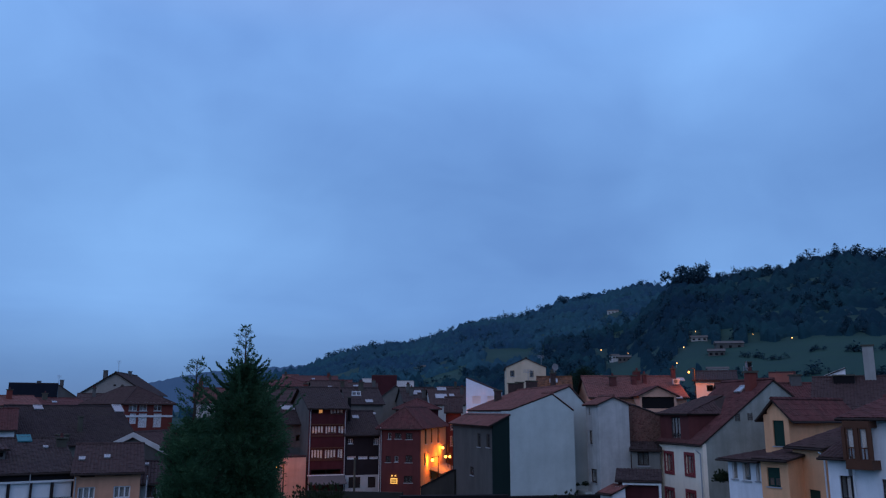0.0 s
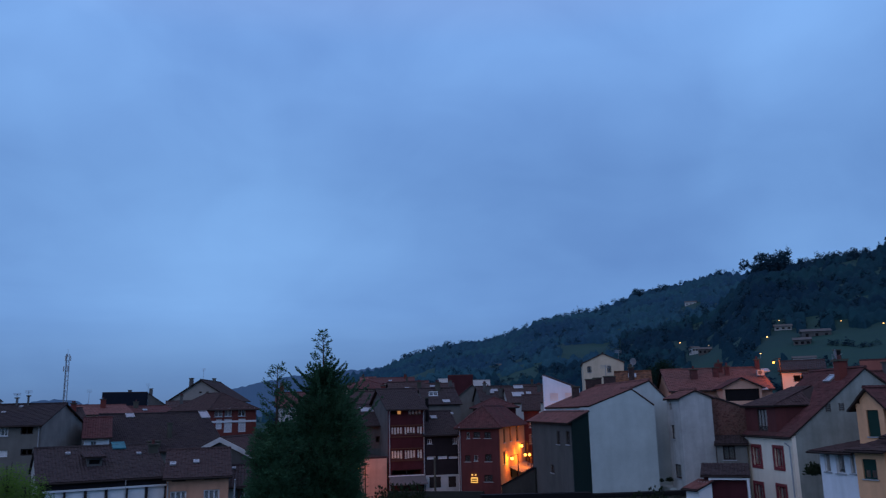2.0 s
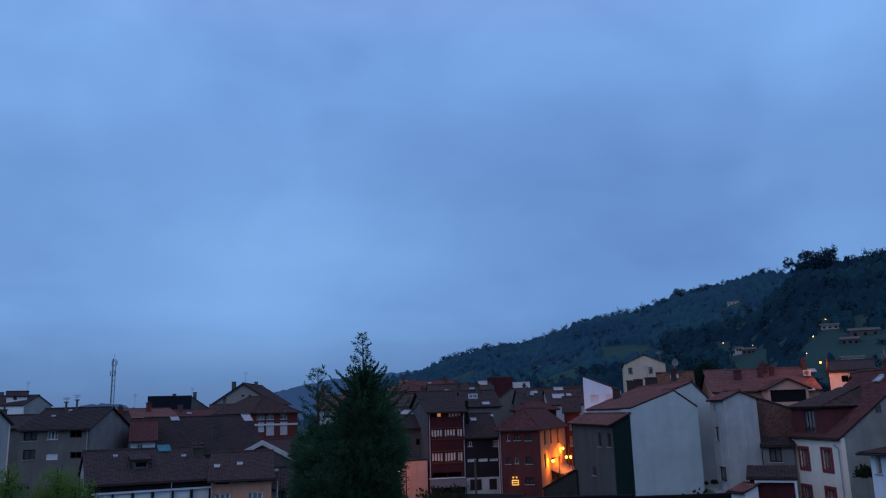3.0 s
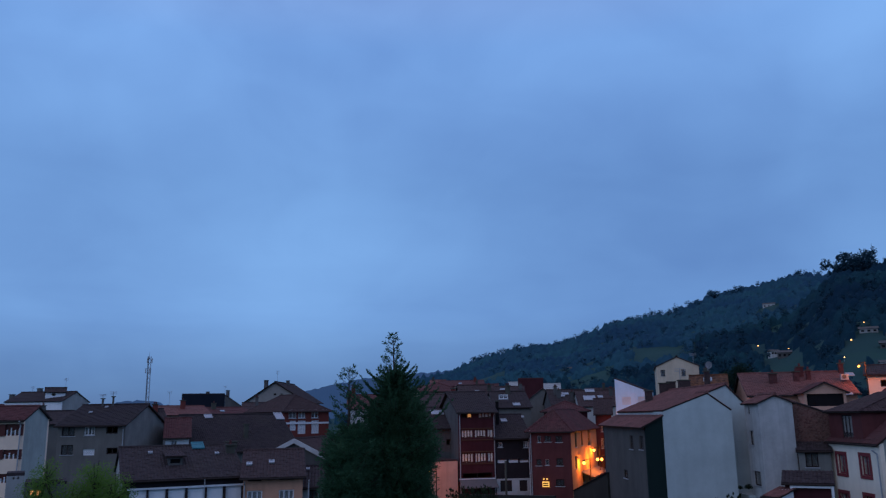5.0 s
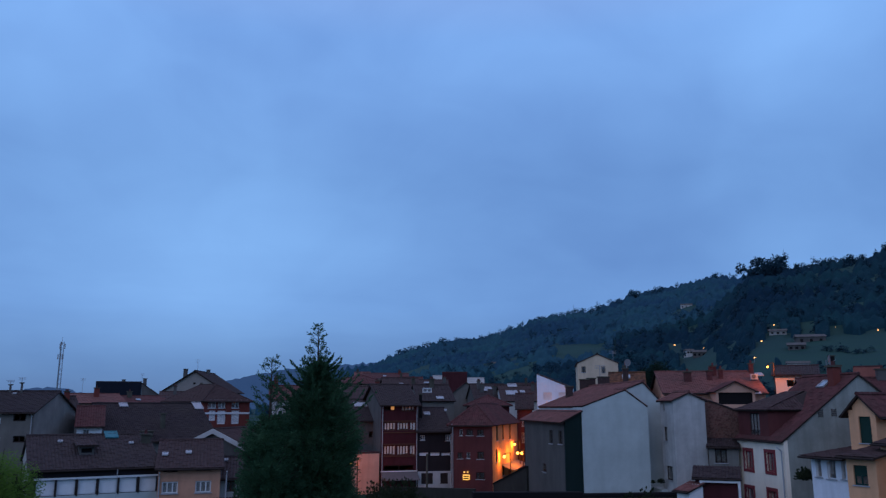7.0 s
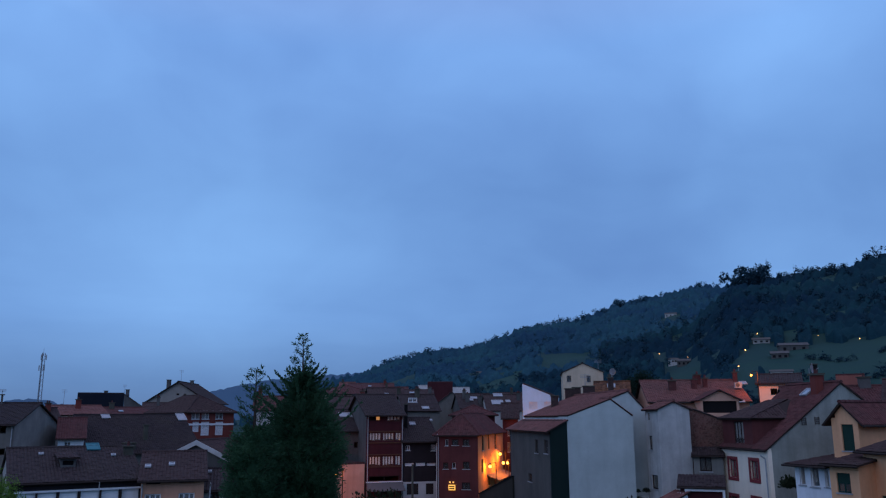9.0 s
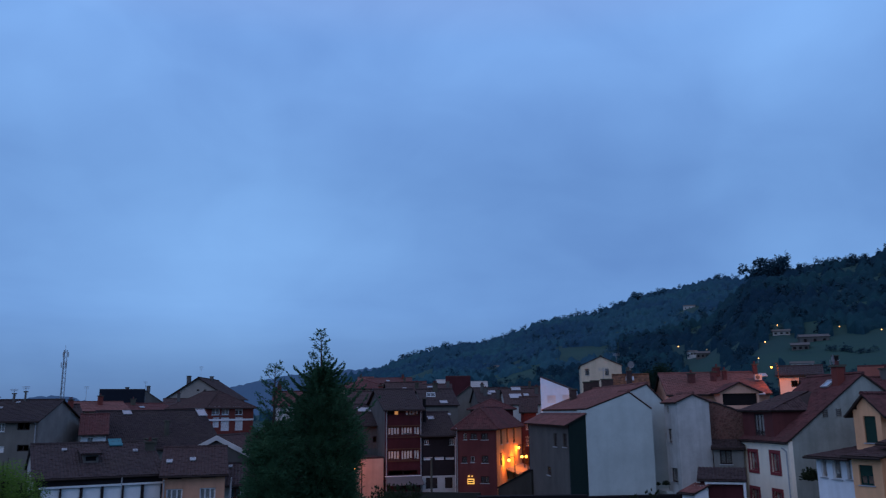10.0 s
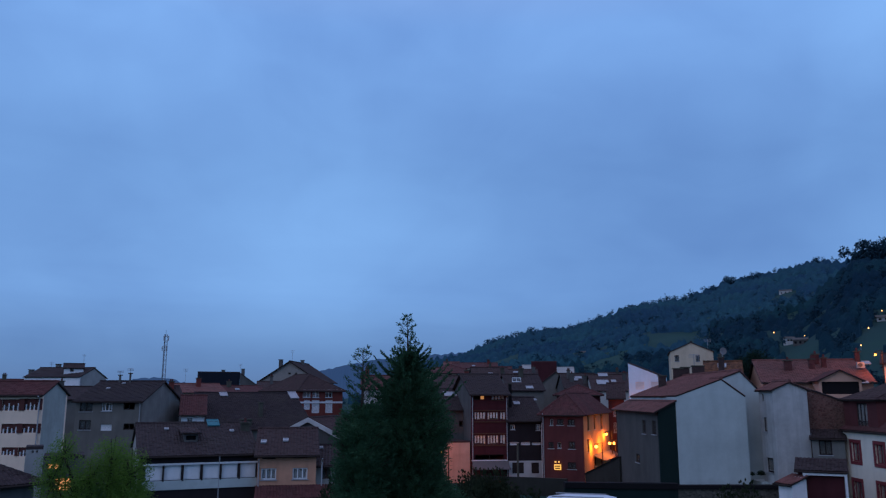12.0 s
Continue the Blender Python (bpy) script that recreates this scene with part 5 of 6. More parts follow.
# lit shop sign with unreadable lines
SA, SB = (1.29, 2.09), (2.05, 1.50)
sign = front_box("red_house", "shop_sign", SA[0], SB[1], SB[0], SA[1], 0.16, -0.01, "lit_sign", "yellow lit shop sign")
for k in (0.3, 0.68):
    z = SB[1] + (SA[1] - SB[1]) * k
    part("sign_line", boxes((SA[0] + 0.08, -0.19, z - 0.06, SB[0] - 0.08, -0.165, z + 0.06)), "near_black", sign)
for k in (0.25, 0.75):
    x = SA[0] + (SB[0] - SA[0]) * k
    part("sign_lamp", boxes((x - 0.08, -0.3, SA[1] + 0.2, x + 0.08, -0.16, SA[1] + 0.36)), "lit_sign", sign)

# timber gallery on the bluish white house
TA, TB = (0.15, 8.88), (1.55, 6.52)
TC, TD = (0.35, 8.70), (1.45, 7.44)
gal = part("timber_gallery", boxes((TA[0], -0.9, TB[1], TB[0], -0.004, TC[1] - 1.7)), "brown_wood", INFO["blue_white_house"][0], "brown boarded timber gallery")
part("gallery_head", boxes((TA[0], -0.9, TA[1] - 0.2, TB[0], -0.004, TA[1] + 0.15)), "brown_wood", gal)
n = 2
for k in range(n + 1):
    x = TA[0] + (TB[0] - TA[0]) * k / n
    part("gallery_post", boxes((x - 0.09, -0.92, TC[1] - 1.7, x + 0.09, -0.8, TA[1] - 0.2)), "brown_wood", gal)
for k in range(n):
    a, b = TA[0] + (TB[0] - TA[0]) * k / n + 0.12, TA[0] + (TB[0] - TA[0]) * (k + 1) / n - 0.12
    t = 0.07
    z0, z1 = TC[1] - 1.7, TA[1] - 0.2
    fr = part("window_frame", boxes((a, -0.88, z0, a + t, -0.82, z1), (b - t, -0.88, z0, b, -0.82, z1), (a + t, -0.88, z0, b - t, -0.82, z0 + t), (a + t, -0.88, z1 - t, b - t, -0.82, z1), (a + t, -0.88, z0 + 0.6, b - t, -0.83, z0 + 0.67), ((a + b) / 2 - 0.03, -0.88, z0 + t, (a + b) / 2 + 0.03, -0.83, z0 + 0.6)), "brown_wood", gal)
    part("pane", boxes((a + t, -0.855, z0 + t, b - t, -0.845, z1 - t)), "glass", fr)
    part("curtain", boxes((a + t, -0.7, z0 + 0.65, b - t, -0.68, z1 - t)), "clean_white", fr, "white half drawn curtain")

def stack_at(house_name, p, w, d, h, mat, pots=1):
    bm = boxes((p[0] - w / 2, p[1] - d / 2, p[2] - 2.0, p[0] + w / 2, p[1] + d / 2, p[2] + h))
    c = wpart("chimney", bm, mat, house_name)
    wpart("cap", boxes((p[0] - w / 2 - 0.08, p[1] - d / 2 - 0.08, p[2] + h, p[0] + w / 2 + 0.08, p[1] + d / 2 + 0.08, p[2] + h + 0.1)), "stone", house_name)


for p, w, h in (((7.29, 83.68, 11.48), 0.9, 0.8), ((8.01, 83.62, 11.70), 0.8, 0.7), ((9.03, 81.50, 11.85), 1.1, 0.6), ((12.00, 87.18, 13.40), 0.55, 0.15), ((5.47, 79.81, 11.18), 0.7, 0.3)):
    stack_at("white_building", p, w, w * 0.8, h, "tile_brown")
for p, w, h in (((-68.33, 162.20, 16.08), 0.7, 1.3), ((-64.09, 163.92, 15.88), 0.6, 1.4)):
    stack_at("gable_house", p, w, w, h, "dark_grey")
for p in ((-99.45, 131.66, 14.42), (-100.87, 130.57, 13.36), (-102.92, 128.97, 13.33)):
    stack_at("terrace_house", p, 0.7, 0.7, 1.0, "dark_grey")
for p in ((-86.35, 171.49, 14.87), (-83.23, 175.24, 15.23)):
    stack_at("navy_house", p, 0.6, 0.6, 0.7, "dark_grey")
stack_at("far_red_house", (33.99, 88.71, 14.36), 0.5, 0.5, 0.5, "near_black")

# ---------------- antennas, mast and dish ----------------


def antenna(p, h, bars=3):
    a = thing("antenna", Matrix.Translation(p), "thin grey television antenna on a roof", "antenna", "roof antennas")
    bm = bmesh.new()
    tube(bm, (0, 0, -1.5), (0, 0, h), 0.035, 0.03, 6)
    part("pole", bm, "steel", a)
    for k in range(bars):
        bm = bmesh.new()
        z = h * (0.97 - 0.1 * k)
        tube(bm, (-0.5, 0.1 * k, z), (0.5, -0.1, z), 0.02, 0.02, 5)
        part("crossbar", bm, "steel", a)


for p, h in (((-66.14, 163.10, 17.07), 2.4), ((-100.11, 139.86, 15.79), 1.9), ((-83.81, 174.96, 15.09), 2.0), ((-101.00, 131.74, 13.91), 2.0), ((-73.16, 130.95, 12.55), 1.9), ((-57.15, 86.89, 11.69), 0.9), ((-56.20, 87.51, 11.70), 1.2), ((8.91, 83.53, 12.47), 1.3), ((14.82, 120.09, 16.18), 1.6)):
    antenna(p, h)


def radio_mast(p, h):
    m = thing("radio_mast", Matrix.Translation(p), "tall grey lattice radio mast with panel antennas", "mast")
    legs = [(0.85 * math.cos(t), 0.85 * math.sin(t)) for t in (0.3, 2.4, 4.5)]
    for x, y in legs:
        bm = bmesh.new()
        tube(bm, (x, y, -22), (x * 0.75, y * 0.75, h), 0.17, 0.13, 6)
        part("leg", bm, "steel", m)
    n = 18
    for k in range(n):
        z0, z1 = -10 + (h + 10) * k / n, -10 + (h + 10) * (k + 1) / n
        bm = bmesh.new()
        for i in range(3):
            a, b = legs[i], legs[(i + 1) % 3]
            s = 0.85
            tube(bm, (a[0] * s, a[1] * s, z0), (b[0] * s, b[1] * s, z1), 0.05, 0.05, 4)
        part("brace", bm, "steel", m)
    for k, t in enumerate((0.4, 2.5, 4.6, 1.4, 3.5, 5.6)):
        z = h - 2.6 if k < 3 else h - 6.5
        bm = bmesh.new()
        box(bm, -0.16, -0.1, z, 0.16, 0.1, z + 1.9, Matrix.Translation((1.05 * math.cos(t), 1.05 * math.sin(t), 0)))
        part("panel_antenna", bm, "grey_paint", m)
    bm = bmesh.new()
    tube(bm, (0, 0, h - 1), (0, 0, h + 1.8), 0.09, 0.05, 6)
    part("top_rod", bm, "steel", m)


radio_mast((-168.1, 283.98, 10.10), 23.6)


def satellite_dish(p, r, yaw):
    d = thing("satellite_dish", Matrix.Translation(p) @ Matrix.Rotation(radians(yaw), 4, "Z"), "pale grey satellite dish on a short mast", "dish")
    bm = bmesh.new()
    rings = []
    for i in range(6):
        q = r * i / 5
        rings.append([bm.verts.new((q * math.cos(t), -0.15 + 0.35 * (q / r) ** 2 * -r, q * math.sin(t) * 1.05)) for t in [2 * math.pi * k / 20 for k in range(20)]] if i else [bm.verts.new((0, -0.15, 0))])
    for k in range(20):
        bm.faces.new((rings[0][0], rings[1][k], rings[1][(k + 1) % 20]))
        for i in range(1, 5):
            bm.faces.new((rings[i][k], rings[i + 1][k], rings[i + 1][(k + 1) % 20], rings[i][(k + 1) % 20]))
    bmesh.ops.solidify(bm, geom=bm.faces[:], thickness=0.02)
    part("reflector", bm, "grey_paint", d)
    bm = bmesh.new()
    tube(bm, (0, 0.0, -2.2), (0, 0.0, 0), 0.05, 0.05, 6)
    part("mast", bm, "steel", d)
    bm = bmesh.new()
    tube(bm, (0, -0.15, -r * 0.8), (0, -0.9, 0), 0.025, 0.025, 5)
    part("arm", bm, "steel", d)


satellite_dish((12.16, 87.16, 14.22), 0.36, 15)
satellite_dish((31.74, 84.22, 14.23), 0.5, 60)

# ---------------- street lamps ----------------


def lamp_at(p, energy, color=(1.0, 0.22, 0.018)):
    l = new("lamp_light", bpy.data.lights.new("lamp_light", "POINT"))
    l.data.energy, l.data.color, l.data.shadow_soft_size = energy, color, 0.2
    l.location = p
    return l


def street_lamp(p, energy, drop=None, size=0.22, yaw=0.0, hood=1.7):
    """A lantern on a post: post, arm, hood and glowing globe."""
    base = drop if drop is not None else p[2]
    s = thing("street_lamp", pose(p[0], p[1], p[2], 0, 0, yaw), "lit orange street lantern on a dark post", "street lamp", "street lamps")
    bm = bmesh.new()
    tube(bm, (0.7, 0.1, -base), (0.7, 0.1, 0.5), 0.08, 0.05, 8)
    part("post", bm, "dark_wood", s)
    bm = bmesh.new()
    tube(bm, (0.7, 0.1, 0.45), (0, 0, 0.35), 0.035, 0.03, 6)
    part("arm", bm, "dark_wood", s)
    bm = bmesh.new()
    tube(bm, (0, 0, size + 0.02), (0, 0, size + 0.16), size * hood, 0.05, 12)
    part("hood", bm, "dark_wood", s)
    bm = bmesh.new()
    bmesh.ops.create_uvsphere(bm, u_segments=12, v_segments=8, radius=size)
    globe = part("globe", bm, "lamp_glow", s, "glowing orange globe", True)
    globe.visible_shadow = False
    if energy:
        lamp_at((p[0], p[1] - 0.05, p[2]), energy)
    return s


street_lamp((-1.20, 96.49, 3.83), 640, size=0.18, hood=1.3)
street_lamp((0.01, 106.00, 4.83), 640, size=0.17, hood=1.7)
street_lamp((0.38, 102.00, 3.93), 540, size=0.17)
street_lamp((0.93, 103.00, 3.88), 540, size=0.17)
street_lamp((-17.07, 84.29, 3.82), 430, size=0.22)
street_lamp((27.94, 90.80, 13.89), 300, size=0.11)


def hill_lamp(p, size):
    s = thing("hill_lamp", Matrix.Translation(p), "small distant orange street light on the hillside", "street lamp", "lights on the hill")
    bm = bmesh.new()
    tube(bm, (0, 0.4, -7.5), (0, 0.4, 0.4), 0.12, 0.08, 6)
    part("post", bm, "steel", s)
    bm = bmesh.new()
    bmesh.ops.create_icosphere(bm, subdivisions=1, radius=size)
    part("globe", bm, "lamp_far", s)


for p, size in (((133.18, 601.43, 67.75), 0.7), ((100.42, 504.09, 47.56), 0.9), ((104.44, 447.99, 41.46), 0.5), ((116.21, 363.90, 45.60), 0.55), ((129.50, 362.57, 45.49), 0.75), ((133.91, 341.70, 42.23), 0.55), ((139.55, 316.61, 38.51), 0.55), ((97.77, 322.50, 35.06), 0.7), ((84.77, 288.82, 26.69), 0.55), ((1.56, 646.00, 48.00), 0.6), ((1.14, 634.00, 46.48), 0.6)):
    hill_lamp(p, size * 0.36)

# ---------------- houses on the hill ----------------


def hill_house(p, w, d, h, rise, yaw, wall, tile):
    hh = thing("hill_house", pose(p[0], p[1], p[2] - h * 0.5, 0, 0, yaw), "small pale house among trees on the hillside", "house", "houses on the hill")
    part("wall", boxes((-w / 2, -d / 2, -4, w / 2, d / 2, h)), wall, hh)
    vs = [(-w / 2 - 0.4, -d / 2 - 0.4, h), (w / 2 + 0.4, -d / 2 - 0.4, h), (w / 2 + 0.4, d / 2 + 0.4, h), (-w / 2 - 0.4, d / 2 + 0.4, h), (-w / 2 - 0.4, 0, h + rise), (w / 2 + 0.4, 0, h + rise)]
    part("roof", (vs, [(0, 1, 5, 4), (2, 3, 4, 5), (1, 2, 5), (3, 0, 4), (3, 2, 1, 0)]), tile, hh)
    for k in range(3):
        x = -w / 2 + w * (k + 0.5) / 3
        part("window", boxes((x - 0.5, -d / 2 - 0.03, h * 0.35, x + 0.5, -d / 2 + 0.05, h * 0.75)), "near_black", hh)


hill_house((103.71, 301.67, 30.67), 5.8, 4.8, 2.3, 1.1, -18, "dark_grey", "dark_grey")
hill_house((113.14, 314.25, 34.22), 10.1, 6.4, 3.1, 1.2, -10, "dark_grey", "dark_grey")
hill_house((95.50, 419.26, 35.86), 6.5, 5.6, 2.9, 1.2, -12, "dark_grey", "dark_grey")
hill_house((95.16, 440.85, 38.45), 4.3, 4.8, 2.3, 1.0, 10, "old_white", "lean_grey")
hill_house((91.03, 264.79, 22.50), 6.5, 4.8, 1.6, 0.8, -15, "old_white", "lean_grey")
hill_house((109.10, 337.82, 39.40), 6.5, 4.8, 1.8, 1.0, -15, "pale_grey", "lean_grey")
hill_house((180.13, 833.76, 111.15), 11.5, 7.2, 4.5, 1.6, -15, "old_white", "lean_grey")
hill_house((-15.33, 645.82, 43.43), 10.1, 6.4, 2.3, 1.2, 5, "pale_grey", "lean_grey")

# ---------------- trees ----------------


def sprig(vs, fs, c, way, length, width, rng):
    """A flat pointed spray of needles or a leaf, slightly folded."""
    way = way.normalized()
    side = way.cross(Vector((rng.uniform(-1, 1), rng.uniform(-1, 1), rng.uniform(-1, 1)))).normalized() * width
    up = way.cross(side).normalized() * width * 0.5
    n = len(vs)
    vs += [c, c + way * length * 0.45 + side, c + way * length, c + way * length * 0.45 - side, c + way * length * 0.5 + up]
    fs += [(n, n + 1, n + 4), (n + 1, n + 2, n + 4), (n + 2, n + 3, n + 4), (n + 3, n, n + 4)]


def conifer(name, at, top, profile, seed, label, count, lean=(0, 0), fronds=(), bare=2.0, twigs=40, spread=1.0):
    """Trunk, rising limbs and thousands of sprays in an uneven crown, arching fronds above it and a thin wispy leader."""
    rng = random.Random(seed)
    t = thing(name, Matrix.Translation(at), label, "tree", "conifers")
    bm = bmesh.new()
    tube(bm, (0, 0, -0.5), (lean[0] * 0.5, lean[1] * 0.5, top * 0.5), 0.28, 0.14, 8)
    tube(bm, (lean[0] * 0.5, lean[1] * 0.5, top * 0.5), (lean[0], lean[1], top * 0.985), 0.14, 0.012, 6)
    part("trunk", bm, "bark", t)

    def radius(z):
        for (z0, r0), (z1, r1) in zip(profile, profile[1:]):
            if z1 <= z <= z0:
                return r1 + (r0 - r1) * (z - z1) / (z0 - z1)
        return profile[-1][1]
    limbs, vs, fs = bmesh.new(), [], []

    def axis(z):
        return Vector((lean[0] * z / top, lean[1] * z / top, z))
    body = top - bare
    for k in range(count):
        z = body - (body - 0.8) * rng.random() ** 0.8
        r = radius(z)
        a = rng.uniform(0, 2 * math.pi)
        lump = 0.72 + 0.5 * noise.noise(Vector((math.cos(a) * 1.3, math.sin(a) * 1.3, z * 0.75 + seed)))
        reach = r * min(1.25, max(0.45, lump + 0.28 + rng.uniform(-0.12, 0.16)))
        rise = rng.uniform(0.3, 0.75) * reach
        a0 = axis(z - rise)
        a1 = axis(z) + Vector((reach * math.cos(a), reach * math.sin(a), 0))
        if k % 4 == 0:
            tube(limbs, a0, a1, 0.03, 0.008, 4)
        steps = 14 + int(reach * 22)
        for q in range(steps):
            f = 0.25 + 0.75 * (q + rng.random()) / steps
            p = a0.lerp(a1, f) + Vector((rng.gauss(0, 0.08), rng.gauss(0, 0.08), rng.gauss(0, 0.08)))
            out = Vector((math.cos(a) + rng.uniform(-0.9, 0.9), math.sin(a) + rng.uniform(-0.9, 0.9), rng.uniform(-0.2, 1.1)))
            sprig(vs, fs, p, out, rng.uniform(0.09, 0.22), rng.uniform(0.018, 0.036), rng)
    # long arching fronds whose tips curl upwards
    for z, a, reach in fronds:
        d = Vector((math.cos(radians(a)), math.sin(radians(a)), 0))
        last, n = axis(z), 9
        for q in range(1, n + 1):
            f = q / n
            p = axis(z) + d * reach * f + Vector((0, 0, reach * (-0.20 * math.sin(f * 2.6) + 0.40 * f ** 2.4)))
            tube(limbs, last, p, 0.035 * (1.1 - f), 0.035 * (1.1 - f - 1 / n) + 0.004, 4)
            way = (p - last).normalized()
            for b in range(int(60 * reach / n * (1.25 - 0.6 * f)) + 4):
                c = last.lerp(p, rng.random()) + Vector((rng.gauss(0, 0.025), rng.gauss(0, 0.025), rng.gauss(0, 0.025)))
                sprig(vs, fs, c, way + Vector((rng.uniform(-0.55, 0.55), rng.uniform(-0.55, 0.55), rng.uniform(-0.3, 0.6))), rng.uniform(0.14, 0.28) * (1.15 - 0.5 * f), 0.036, rng)
            last = p
    # thin leader: short open twigs with tufts at their ends
    for k in range(twigs):
        u = (k + rng.random()) / twigs
        z = top - bare * 1.12 * u
        a = k * 2.4 + rng.uniform(-0.5, 0.5)
        reach = (0.14 + 0.66 * u ** 0.8) * rng.uniform(0.5, 1.15) * spread
        d = Vector((math.cos(a), math.sin(a), rng.uniform(0.5, 1.1)))
        a0 = axis(z - reach * 0.4)
        a1 = a0 + d * reach
        tube(limbs, a0, a1, 0.014, 0.006, 4)
        for b in range(16 + int(24 * u)):
            f = 1 - 0.6 * rng.random() ** 2
            p = a0.lerp(a1, f) + Vector((rng.gauss(0, 0.045), rng.gauss(0, 0.045), rng.gauss(0, 0.05)))
            sprig(vs, fs, p, d * 0.5 + Vector((rng.uniform(-0.8, 0.8), rng.uniform(-0.8, 0.8), rng.uniform(-0.5, 0.8))), rng.uniform(0.07, 0.18), rng.uniform(0.018, 0.034), rng)
    tagged(part("branchwork", limbs, "bark", t), kind="stuff")
    tagged(part("crown", (vs, fs), "needles", t, "dense dark green needle sprays"), kind="stuff")
    # shaded heart of the crown
    bm = bmesh.new()
    z = 0.8
    while z < body * 0.93:
        r = radius(z) * 0.62
        for k in range(5):
            a = rng.uniform(0, 6.28)
            blob(bm, tuple(axis(z) + Vector((r * 0.35 * math.cos(a), r * 0.35 * math.sin(a), 0))), max(0.08, r * 0.62), 1, 0.3, 1.2)
        z += max(0.25, r * 0.45)
    part("inner_crown", bm, "needles", t)
    return t


def frond_ring(low, high, count, short, long, seed):
    """Heights, bearings and reaches of the fronds between two heights, longer further down."""
    rng = random.Random(seed)
    out = []
    for k in range(count):
        f = (k + rng.random()) / count
        out.append((high + (low - high) * f, (k * 137.5 + rng.uniform(-25, 25)) % 360, (short + (long - short) * f) * rng.uniform(0.75, 1.1)))
    return out


T0 = (-9.39, 38.88, 5.26)
T1 = (-11.13, 36.33, 5.48)
TOP0 = (-9.65, 38.82, 13.61)
TOP1 = (-11.17, 36.32, 11.74)
G0 = 2.6
H0, H1 = TOP0[2] - G0, TOP1[2] - G0
conifer("conifer", (T0[0], T0[1], G0), H0,
        [(H0, 0.02), (11.7 - G0, 0.3), (11.1 - G0, 0.55), (10.4 - G0, 0.85), (9.9 - G0, 1.3), (9.2 - G0, 1.75), (7.9 - G0, 1.95), (6.45 - G0, 2.05), (4.7 - G0, 2.15), (0, 2.2)],
        3, "tall dark green cypress with a feathery tip", 2300, (TOP0[0] - T0[0], TOP0[1] - T0[1]), frond_ring(9.4 - G0, 11.8 - G0, 70, 1.0, 2.8, 4), 2.0, 30)
conifer("conifer", (T1[0], T1[1], G0), H1,
        [(H1, 0.02), (10.2 - G0, 0.2), (9.4 - G0, 0.45), (8.6 - G0, 0.85), (7.9 - G0, 1.15), (6.2 - G0, 1.35), (4.6 - G0, 1.2), (0, 1.2)],
        8, "slender dark green cypress with a thin tip", 950, (TOP1[0] - T1[0], TOP1[1] - T1[1]), frond_ring(7.8 - G0, 9.2 - G0, 10, 0.6, 1.3, 9), 2.5, 44, 1.35)


def leafy_tree(at, lobes, seed, mat, leaf, count, label):
    """A broadleaf tree: forked trunk, limbs into each lobe, many small leaves."""
    rng = random.Random(seed)
    t = thing("tree", Matrix.Translation(at), label, "tree")
    wood, vs, fs = bmesh.new(), [], []
    fork = Vector((0, 0, 2.0))
    tube(wood, (0, 0, -0.4), fork, 0.16, 0.11, 8)
    for cx, cy, cz, rx, rz in lobes:
        c = Vector((cx, cy, cz))
        tube(wood, fork, c, 0.08, 0.03, 6)
        for k in range(16):
            d = Vector((rng.gauss(0, 1), rng.gauss(0, 1), rng.gauss(0, 1))).normalized()
            tip = c + Vector((d.x * rx, d.y * rx, d.z * rz)) * rng.uniform(0.4, 0.8)
            tube(wood, c, tip, 0.025, 0.008, 4)
        for k in range(int(count * rx * rx * rz)):
            d = Vector((rng.gauss(0, 1), rng.gauss(0, 1), rng.gauss(0, 1))).normalized()
            lump = 0.8 + 0.35 * noise.noise(d * 2.2 + Vector((seed, 0, cz)))
            q = rng.random() ** 0.45 * lump
            p = c + Vector((d.x * rx, d.y * rx, d.z * rz)) * q
            sprig(vs, fs, p, Vector((rng.uniform(-1, 1), rng.uniform(-1, 1), rng.uniform(-0.9, 0.5))), leaf * rng.uniform(0.7, 1.4), leaf * 0.3, rng)
    part("trunk", wood, "bark", t)
    tagged(part("crown", (vs, fs), mat, t, "loose bright green leaves"), kind="stuff")
    return t


G1 = (-13.33, 19.96, 6.99)
leafy_tree((G1[0], G1[1], 3.2), [(0.15, 0, 4.45, 0.7, 1.1), (0.75, 0, 4.2, 0.65, 1.0), (0.35, 0.3, 3.5, 1.0, 1.1), (1.0, -0.2, 3.1, 0.75, 1.0), (-0.3, -0.3, 4.1, 0.6, 0.9), (-0.95, -0.5, 4.75, 0.5, 0.8), (-1.2, -0.6, 4.1, 0.6, 0.9), (-0.55, -0.4, 3.6, 0.75, 1.0), (-1.1, -0.4, 3.2, 0.45, 0.7), (0.0, 0, 2.7, 1.2, 1.0), (1.0, 0, 2.3, 0.9, 1.0), (-0.9, 0, 2.0, 0.6, 0.7)], 21, "leaves_bright", 0.048, 9500, "young tree with light green spring leaves")

B1 = (24.27, 137.88, 15.81)
leafy_tree((B1[0], B1[1], 0.0), [(0, 0, B1[2], 2.2, 1.8), (-1.8, 0.5, B1[2] - 0.8, 1.6, 1.4), (1.9, 0.2, B1[2] - 0.9, 1.6, 1.4), (0, 0, B1[2] - 2.2, 2.6, 1.8)], 31, "dark_leaves", 0.3, 130, "round dark leafy tree behind the roofs")
B2 = (21.81, 136.26, 14.30)
leafy_tree((B2[0], B2[1], 0.0), [(0, 0, B2[2], 1.6, 1.3), (-1.2, 0, B2[2] - 0.7, 1.3, 1.2)], 33, "dark_leaves", 0.3, 130, "low dark leafy tree behind the roofs")

# ---------------- foreground: walls, scrub, car ----------------


